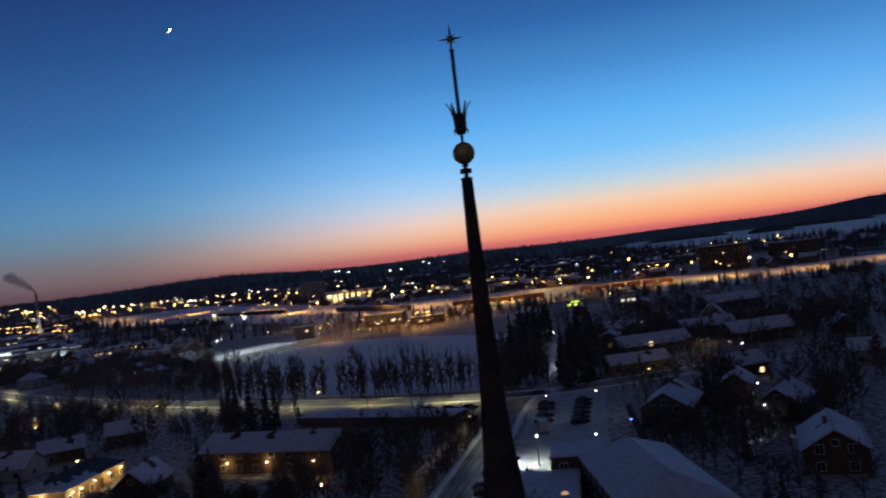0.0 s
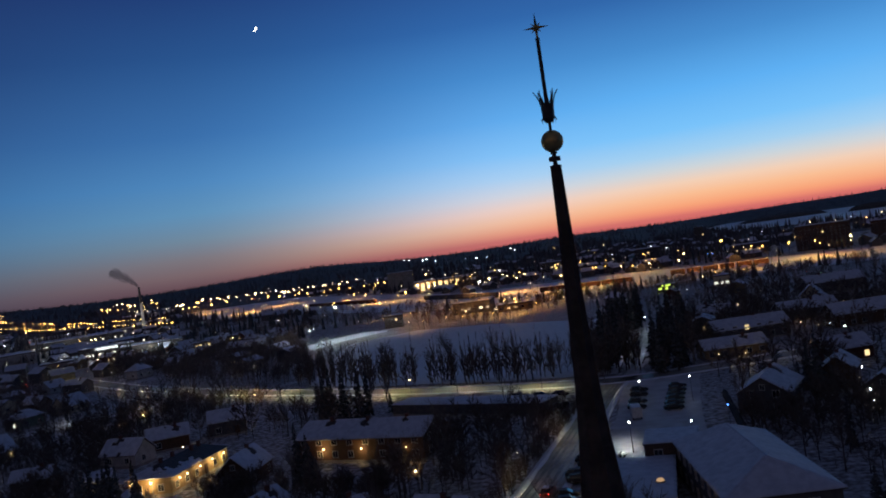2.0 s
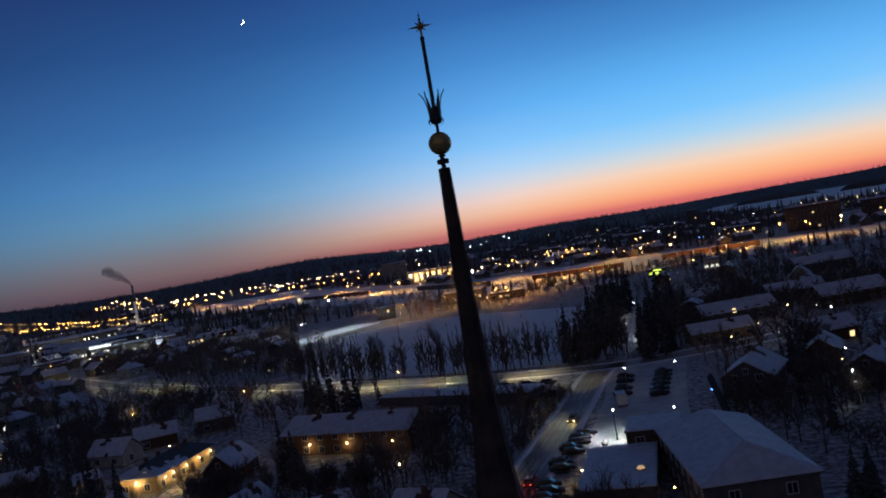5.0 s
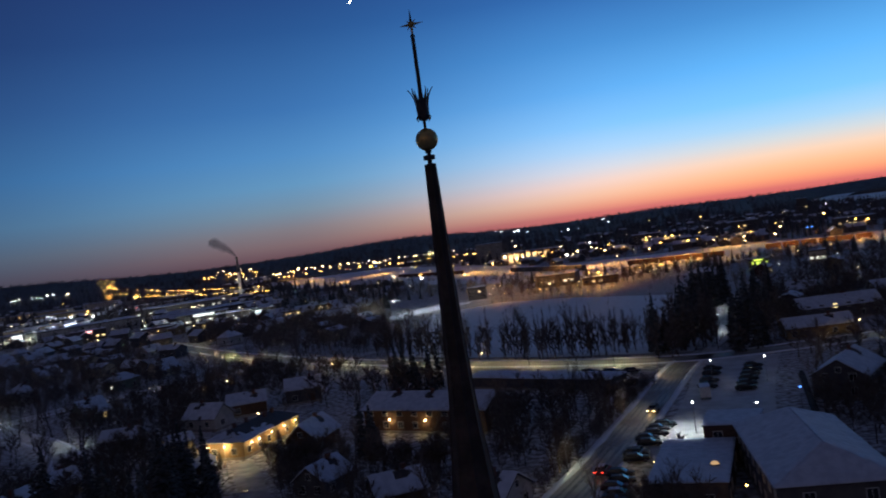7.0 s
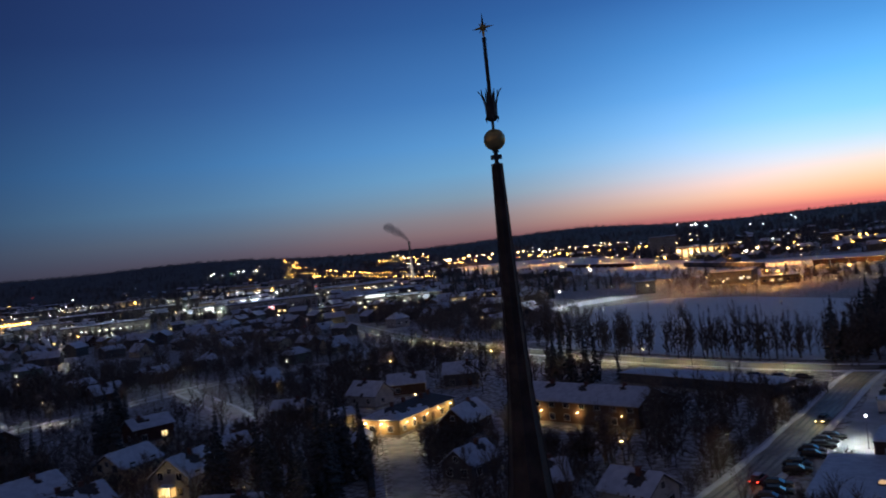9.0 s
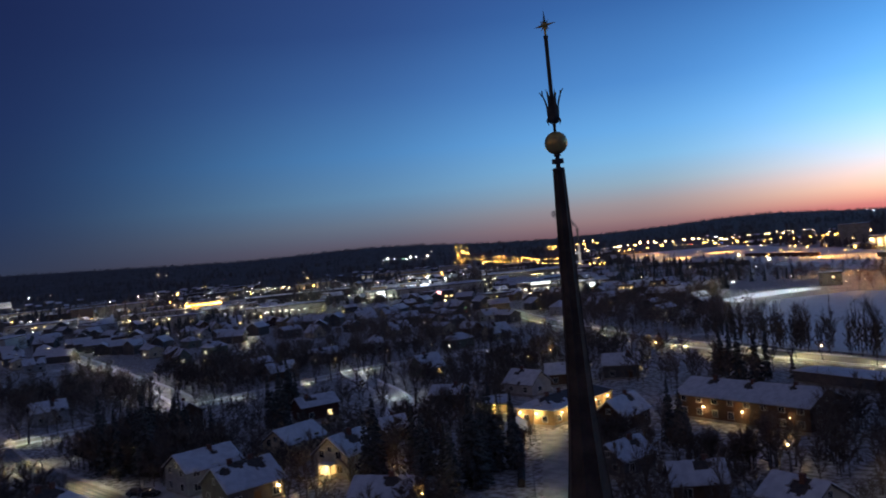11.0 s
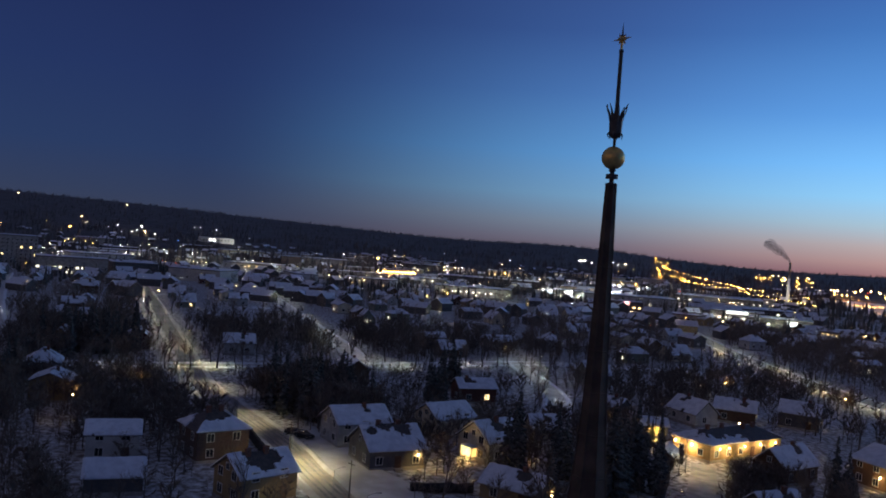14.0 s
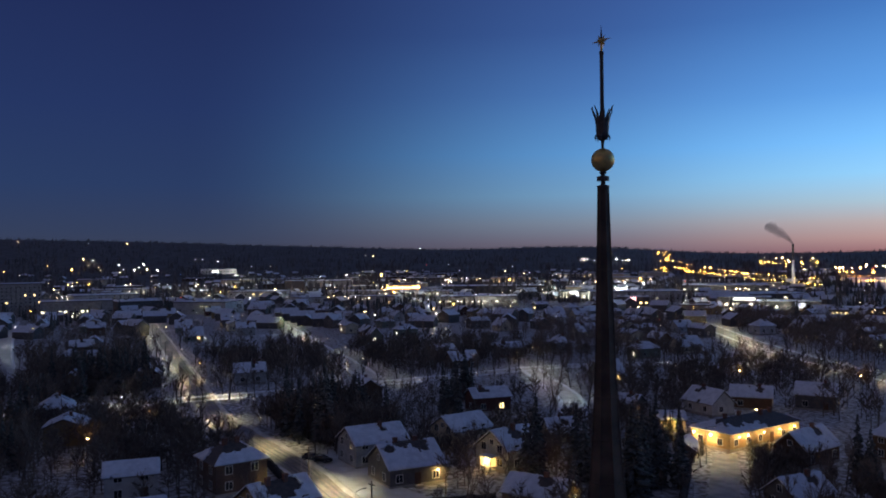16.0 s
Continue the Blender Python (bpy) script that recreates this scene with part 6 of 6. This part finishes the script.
def spark(colour, az, d, size=1.0, h=8.0):
    """One far lamp: post and glowing head, enlarged with distance to imitate bloom."""
    x, y = polar(az, d)
    z = terrain(x, y) + h
    r = 0.00044 * d * size * random.Random(int(az * 1000 + d)).choice((0.45, 0.55, 0.7, 0.85, 1.1, 1.7))
    posts, heads = LIGHTS[colour]
    posts.add([(x - 0.12, y, z - h - 0.5), (x + 0.12, y, z - h - 0.5), (x, y + 0.12, z - h - 0.5), (x, y, z)], [(0, 1, 3), (1, 2, 3), (2, 0, 3)])
    heads.add([(x, y, z + r), (x, y, z - r), (x - r, y, z), (x + r, y, z), (x, y - r, z), (x, y + r, z)], [(0, 4, 3), (0, 3, 5), (0, 5, 2), (0, 2, 4), (1, 3, 4), (1, 5, 3), (1, 2, 5), (1, 4, 2)])


def spark_row(colour, a, b, n, size=1.0, h=8.0, wobble=0.0, seed=0):
    rng = random.Random(seed + n)
    for k in range(n):
        t = k / max(1, n - 1)
        spark(colour, a[0] + (b[0] - a[0]) * t + rng.uniform(-wobble, wobble), (a[1] + (b[1] - a[1]) * t) * (1 + rng.uniform(-0.3, 0.3) * wobble), size * rng.uniform(0.7, 1.2), h)


def far_lights():
    # works and shops under the left hills
    for az, d, c, s in ((80.20, 2080, "orange", 4.0), (79.50, 2490, "warm", 1.7), (78.90, 2430, "white", 1.1), (78.50, 2060, "warm", 1.7), (78.00, 2200, "white", 1.4), (77.40, 2260, "white", 1.3), (77.20, 2030, "white", 1.6), (76.50, 2050, "white", 1.6), (76.20, 2130, "white", 1.4), (75.90, 2280, "white", 3.2), (75.70, 2080, "warm", 1.7), (75.10, 2020, "white", 1.6), (73.70, 1800, "blue", 1.3), (69.00, 2160, "white", 1.5)):
        spark(c, az, d, s * 0.62)
    spark_row("white", (72.30, 2010), (70.10, 2000), 7, 1.1)
    spark_row("white", (72.60, 2410), (70.20, 2400), 5, 0.5, 8, 0.2)
    for az, d, c, s in ((83.10, 3350, "warm", 1.4), (79.10, 3320, "white", 0.8), (78.50, 3390, "white", 0.8), (76.80, 3350, "warm", 0.9), (75.60, 3330, "white", 0.9), (61.30, 2800, "warm", 1.7), (60.80, 2800, "warm", 2.0), (57.50, 4200, "white", 0.9), (60.30, 1660, "orange", 3.8), (60.90, 1160, "orange", 3.8), (62.70, 1750, "white", 1.4), (61.50, 1700, "white", 1.3), (54.90, 1870, "white", 1.6), (52.40, 1270, "orange", 2.0), (51.40, 1260, "orange", 2.0), (67.00, 1100, "orange", 2.2), (66.00, 1080, "warm", 1.6), (75.00, 800, "red", 1.0), (74.10, 790, "red", 1.0), (71.20, 500, "warm", 1.0), (70.50, 500, "warm", 1.0), (69.60, 700, "warm", 1.3)):
        spark(c, az, d, s * (0.6 if d > 2600 else 0.85))
    spark_row("warm", (82.60, 630), (79.00, 628), 12, 0.6, 5)
    spark_row("orange", (59.80, 1040), (57.90, 1035), 8, 1.3, 6)
    spark_row("white", (56.40, 700), (51.60, 690), 9, 0.8, 4)
    # hillside rows and the long lit highway
    spark_row("white", (46.50, 2430), (43.40, 2380), 16, 1.3, 8, 0.12)
    spark("green", 45.0, 2400, 1.4); spark("warm", 43.3, 2460, 1.8); spark("warm", 43.0, 2700, 1.2)
    rng = random.Random(77)
    for _ in range(44):
        t = rng.random() ** 0.8
        spark("orange", 40.95 + rng.uniform(-0.1, 0.1) + rng.uniform(-0.75, 0.72) * t, 1700 + 1500 * t, rng.uniform(0.5, 0.9), 9)
    spark_row("orange", (40.9, 2500), (35.83, 1560), 44, 0.95, 9, 0.05)
    spark_row("orange", (40.0, 1800), (35.19, 1190), 44, 0.9, 9, 0.05, 3)
    spark_row("orange", (40.5, 2050), (35.4, 1330), 34, 0.75, 9, 0.06, 4)
    spark_row("orange", (35.83, 1540), (31.40, 1200), 34, 0.85, 9, 0.06, 5)
    spark_row("orange", (35.19, 1180), (31.05, 960), 18, 1.0, 9, 0.08, 7)
    spark_row("orange", (34.92, 2400), (31.40, 2350), 26, 0.9, 9, 0.2, 9)
    spark_row("warm", (34.6, 2650), (31.60, 2550), 14, 0.9, 9, 0.25, 10)
    spark_row("warm", (33.50, 2000), (31.22, 1900), 9, 1.0, 9, 0.25, 9)
    # shops in the middle distance
    for az, d, c, s in ((47.40, 790, "warm", 1.1), (46.80, 770, "white", 1.1), (46.20, 780, "white", 0.9), (45.40, 800, "warm", 1.2), (44.00, 820, "warm", 1.5), (42.30, 1070, "white", 2.0), (41.80, 1200, "white", 1.9), (41.00, 1180, "white", 1.8), (40.30, 1140, "white", 1.8), (39.60, 1160, "red", 1.2), (41.30, 480, "green", 1.0), (41.20, 450, "red", 1.0), (41.10, 420, "warm", 0.9), (43.40, 1000, "white", 1.8), (44.20, 950, "white", 1.3), (36.56, 560, "warm", 1.3), (33.68, 520, "warm", 1.0), (38.92, 560, "orange", 1.3), (27.86, 560, "warm", 1.2), (22.70, 505, "white", 1.6), (22.40, 512, "white", 1.3)):
        spark(c, az, d, s, 6)
    # the railway yard
    spark_row("warm", (30.70, 1900), (23.50, 1620), 26, 1.3, 14, 0.3, 2)
    spark_row("orange", (30.44, 1500), (23.50, 1300), 16, 1.3, 14, 0.3, 12)
    spark_row("warm", (23.60, 1600), (18.10, 1700), 22, 1.3, 14, 0.2, 4)
    spark_row("orange", (23.60, 1300), (16.00, 1200), 22, 1.2, 12, 0.25, 8)
    spark_row("warm", (22.50, 800), (16.50, 640), 7, 1.2, 10, 0.2, 14)
    for az, d, c, s in ((30.26, 1850, "warm", 4.2), (29.1, 1890, "orange", 3.6), (25.45, 1500, "red", 1.4), (23.50, 1450, "blue", 1.3), (16.30, 1320, "white", 2.2), (14.70, 1400, "warm", 2.3), (13.70, 1500, "warm", 1.7), (12.30, 1320, "warm", 1.5), (8.10, 850, "warm", 3.0), (6.90, 820, "warm", 2.0), (7.50, 760, "warm", 2.2), (7.20, 900, "orange", 2.0), (8.40, 900, "warm", 1.8), (10.10, 780, "white", 1.8), (9.70, 760, "warm", 1.8), (9.40, 830, "warm", 1.6), (8.60, 470, "orange", 1.6), (7.90, 460, "orange", 1.6), (15.00, 460, "warm", 1.5), (12.00, 430, "warm", 1.1), (9.30, 405, "warm", 1.0), (17.40, 650, "warm", 1.1)):
        spark(c, az, d, s, 10)
    spark_row("warm", (14.50, 975), (11.50, 965), 8, 1.7, 6)
    spark_row("white", (14.90, 3100), (12.80, 2850), 5, 1.0, 8, 0.2)
    spark_row("white", (10.70, 2700), (6.50, 2680), 9, 0.9, 8, 0.4)
    # towards the lake
    for az, d, c, s in ((3.70, 800, "orange", 1.7), (3.40, 980, "orange", 1.6), (2.50, 950, "orange", 1.6), (1.90, 770, "orange", 1.8), (0.20, 720, "warm", 1.5), (-1.70, 710, "warm", 1.9), (-3.70, 690, "warm", 1.4), (-4.20, 1070, "warm", 1.7), (-2.90, 1110, "white", 2.3), (-1.90, 1300, "white", 1.3), (-5.60, 740, "blue", 1.9), (-5.90, 740, "blue", 1.3), (-6.90, 740, "warm", 1.5), (-7.30, 820, "orange", 1.4), (-7.90, 790, "warm", 1.5), (-8.40, 790, "orange", 1.8), (-9.10, 760, "orange", 1.9), (-10.70, 760, "orange", 2.1), (-11.90, 1470, "warm", 2.1), (-13.40, 1390, "warm", 1.7), (-14.30, 1500, "white", 1.7), (-14.40, 740, "warm", 1.6), (-12.30, 730, "orange", 2.2), (-12.60, 680, "orange", 1.8), (-12.80, 390, "green", 1.4), (-16.00, 1500, "warm", 2.0), (-17.00, 700, "orange", 1.8)):
        spark(c, az, d, s, 9)
    rng = random.Random(91)
    for _ in range(85):
        spark(rng.choices(("orange", "warm", "white"), (5, 6, 1))[0], rng.uniform(-16, 22), rng.uniform(620, 1250), rng.choice((0.4, 0.5, 0.7, 1.0, 1.7)), rng.uniform(8, 14))
    for _ in range(46):
        spark(rng.choice(("orange", "warm")), rng.uniform(2, 17), rng.uniform(440, 560), rng.uniform(0.6, 1.2), 5)
    spark_row("orange", (5.00, 900), (-2.50, 860), 12, 1.1, 9, 0.4, 20)
    for x, y, c, s in ((52.3, 256.5, "warm", 1.6), (58.6, 245.6, "white", 1.3), (60.8, 237.7, "white", 1.4), (22.5, 210.7, "warm", 1.2), (26.7, 203.8, "warm", 1.1), (44.8, 161.2, "warm", 1.2), (41.4, 139.1, "white", 1.4), (35.9, 157, "warm", 1.0), (76.1, 302.1, "warm", 1.2), (43.3, 331.2, "warm", 1.2), (28.1, 300.8, "white", 1.0), (60, 381.7, "warm", 1.3), (90.9, 272.5, "orange", 1.4), (17.1, 147.5, "blue", 1.3)):
        spark(c, math.degrees(math.atan2(-x, y)), math.hypot(x, y), s * 1.5, 4)
    # windows and lamps scattered through the town
    rng = random.Random(31)
    made = 0
    while made < 240:
        az, d = rng.uniform(-20, 90), 200 + 2100 * rng.random() ** 1.1
        x, y = polar(az, d)
        if inside(x, y, FIELD) or inside(x, y, LAKE) or (-12 < az < 24 and d < 330) or (d < 400 and rng.random() < 0.88) or not free(x, y, -2, 1) if d < 600 else inside(x, y, LAKE):
            continue
        spark(rng.choices(("warm", "orange", "white", "red", "green"), (9, 4, 7, 0.4, 0.3))[0], az, d, rng.uniform(0.45, 1.0), rng.uniform(3, 7))
        made += 1
    rng = random.Random(32)
    for _ in range(36):
        spark(rng.choice(("warm", "white", "orange")), rng.uniform(24, 90), rng.uniform(1500, 2300), rng.uniform(0.4, 0.7))
    rng = random.Random(33)
    for _ in range(300):
        az, d = rng.uniform(26, 90), rng.uniform(620, 1700)
        x, y = polar(az, d)
        if not inside(x, y, RAILYARD):
            spark(rng.choices(("warm", "orange", "white"), (5, 3, 5))[0], az, d, rng.uniform(0.28, 0.55), rng.uniform(3, 8))
    for _ in range(46):
        a0, d0, c0 = rng.uniform(32, 84), rng.uniform(650, 1500), rng.choice(("white", "white", "warm", "orange", "warm"))
        for _ in range(rng.randrange(3, 9)):
            spark(c0, a0 + rng.uniform(-0.9, 0.9), d0 + rng.uniform(-22, 22), rng.uniform(0.4, 0.95), rng.uniform(4, 9))
    for _ in range(150):
        spark(rng.choices(("white", "warm", "orange"), (5, 5, 2))[0], rng.uniform(50, 88), rng.uniform(560, 1450), rng.uniform(0.3, 0.65), rng.uniform(3, 8))
    for _ in range(90):
        az, d = rng.uniform(-20, 26), rng.uniform(750, 1500)
        spark(rng.choices(("warm", "orange", "white"), (5, 5, 3))[0], az, d, rng.uniform(0.3, 0.7), rng.uniform(4, 9))
    rng = random.Random(34)
    for _ in range(130):
        az, d = rng.uniform(30, 89), 260 + 400 * rng.random() ** 0.8
        if free(*polar(az, d), -3, 2):
            spark(rng.choices(("warm", "white", "orange"), (5, 5, 1))[0], az, d, rng.uniform(0.4, 0.75), rng.uniform(2.5, 5.5))
    root = thing("distant_lamps", 0, 0, 0, 0, "hundreds of distant street and yard lamps over the town", "lamps", kind="stuff")
    words = {"warm": "warm white lamps", "orange": "orange sodium lamps", "white": "cool white lamps", "red": "red signal lamps", "green": "green lamps", "blue": "blue lamps"}
    poles = Form()
    for c, (posts, heads) in LIGHTS.items():
        poles.add(posts.v, posts.f)
        part("lamp_heads", heads, GLOW[c], root, words[c])
    part("lamp_posts", poles, STEEL, root)


far_lights()

# lights without built masts for the railway snow, the floods by the field, and shop yards
for az, d, p in ((23.50, 1250, 26000), (20.00, 1050, 26000), (17.00, 860, 16000), (14.00, 800, 16000), (11.00, 680, 13000), (8.00, 700, 16000), (5.00, 640, 11000), (2.00, 620, 11000), (-1.50, 610, 11000), (-5.00, 620, 11000), (-8.50, 630, 9000), (-12.00, 650, 14000), (-15.50, 640, 6000), (-19.00, 660, 6000), (-22.50, 710, 6000), (-1.0, 735, 9000), (-7.0, 700, 9000), (28.22, 1400, 42000), (29.2, 1700, 42000), (26.2, 1150, 30000), (16.00, 600, 5000), (12.50, 520, 4000), (9.50, 520, 4000), (6.00, 520, 4000)):
    x, y = polar(az, d)
    lamp_light(x, y, 20, p * 3.4, SODIUM, 1.0, 158)
for az, d, p in ((59.50, 1010, 16000), (13.00, 965, 9000), (8.30, 470, 3000), (15.10, 470, 1500), (80.00, 690, 90), (76.50, 735, 150)):
    x, y = polar(az, d)
    lamp_light(x, y, 9, p * 2.5, SODIUM, 0.6)
# many of these cool lights are added just to brighten the town's snow
for az, d, p in ((22.70, 447, 1500), (21.20, 470, 1500), (19.10, 484, 1500), (46.80, 765, 4000), (41.80, 1130, 12000), (35.73, 645, 3500), (76.00, 2030, 12000), (53.60, 680, 3000), (50.30, 870, 4000), (64.00, 1100, 1500), (61.00, 1250, 6000), (32.98, 1125, 2500), (38.05, 900, 7000), (44.00, 900, 8000), (33.06, 610, 3000), (70.00, 1950, 7000), (48.50, 1000, 8000), (73.00, 980, 7000), (66.00, 900, 6000), (58.00, 830, 5000), (79.00, 930, 6000), (70.00, 1300, 9000), (62.00, 1400, 9000), (55.00, 1200, 9000)):
    x, y = polar(az, d)
    lamp_light(x, y, 10, p * 2.5, COOL, 0.6)
# four lights added without posts to brighten the street at the town's edge
for x, y in ((-375, 27), (-440, 35), (-510, 44), (-585, 57)):
    lamp_light(x, y, 8, 700, COOL, 0.6, 120)


# ---- the young moon ----
def make_moon():
    d = 4400
    c = Vector((-0.370, 0.884, 0.284)).normalized() * d + Vector((2.0, -23.4, 41))
    f = Form()
    R = 13.0
    rings = []
    for k in range(25):
        a = radians(-90 + 180 * k / 24)
        outer, inner = (R * math.cos(a), R * math.sin(a)), (R * 0.52 * math.cos(a), R * math.sin(a))
        rings.append([(outer[0], 1.5, outer[1]), (inner[0], 1.5, inner[1]), (inner[0], -1.5, inner[1]), (outer[0], -1.5, outer[1])])
    f.loft(rings)
    ob = new("moon", f.mesh("moon", GLOW["moon"]))
    ob.matrix_basis = Matrix.Translation(c) @ pose(0, 0, 0, 0, 0, 21) @ pose(0, 0, 0, 0, 32, 0)
    tagged(ob, "thin bright crescent moon in the dusk sky", "moon", kind="structure")


make_moon()
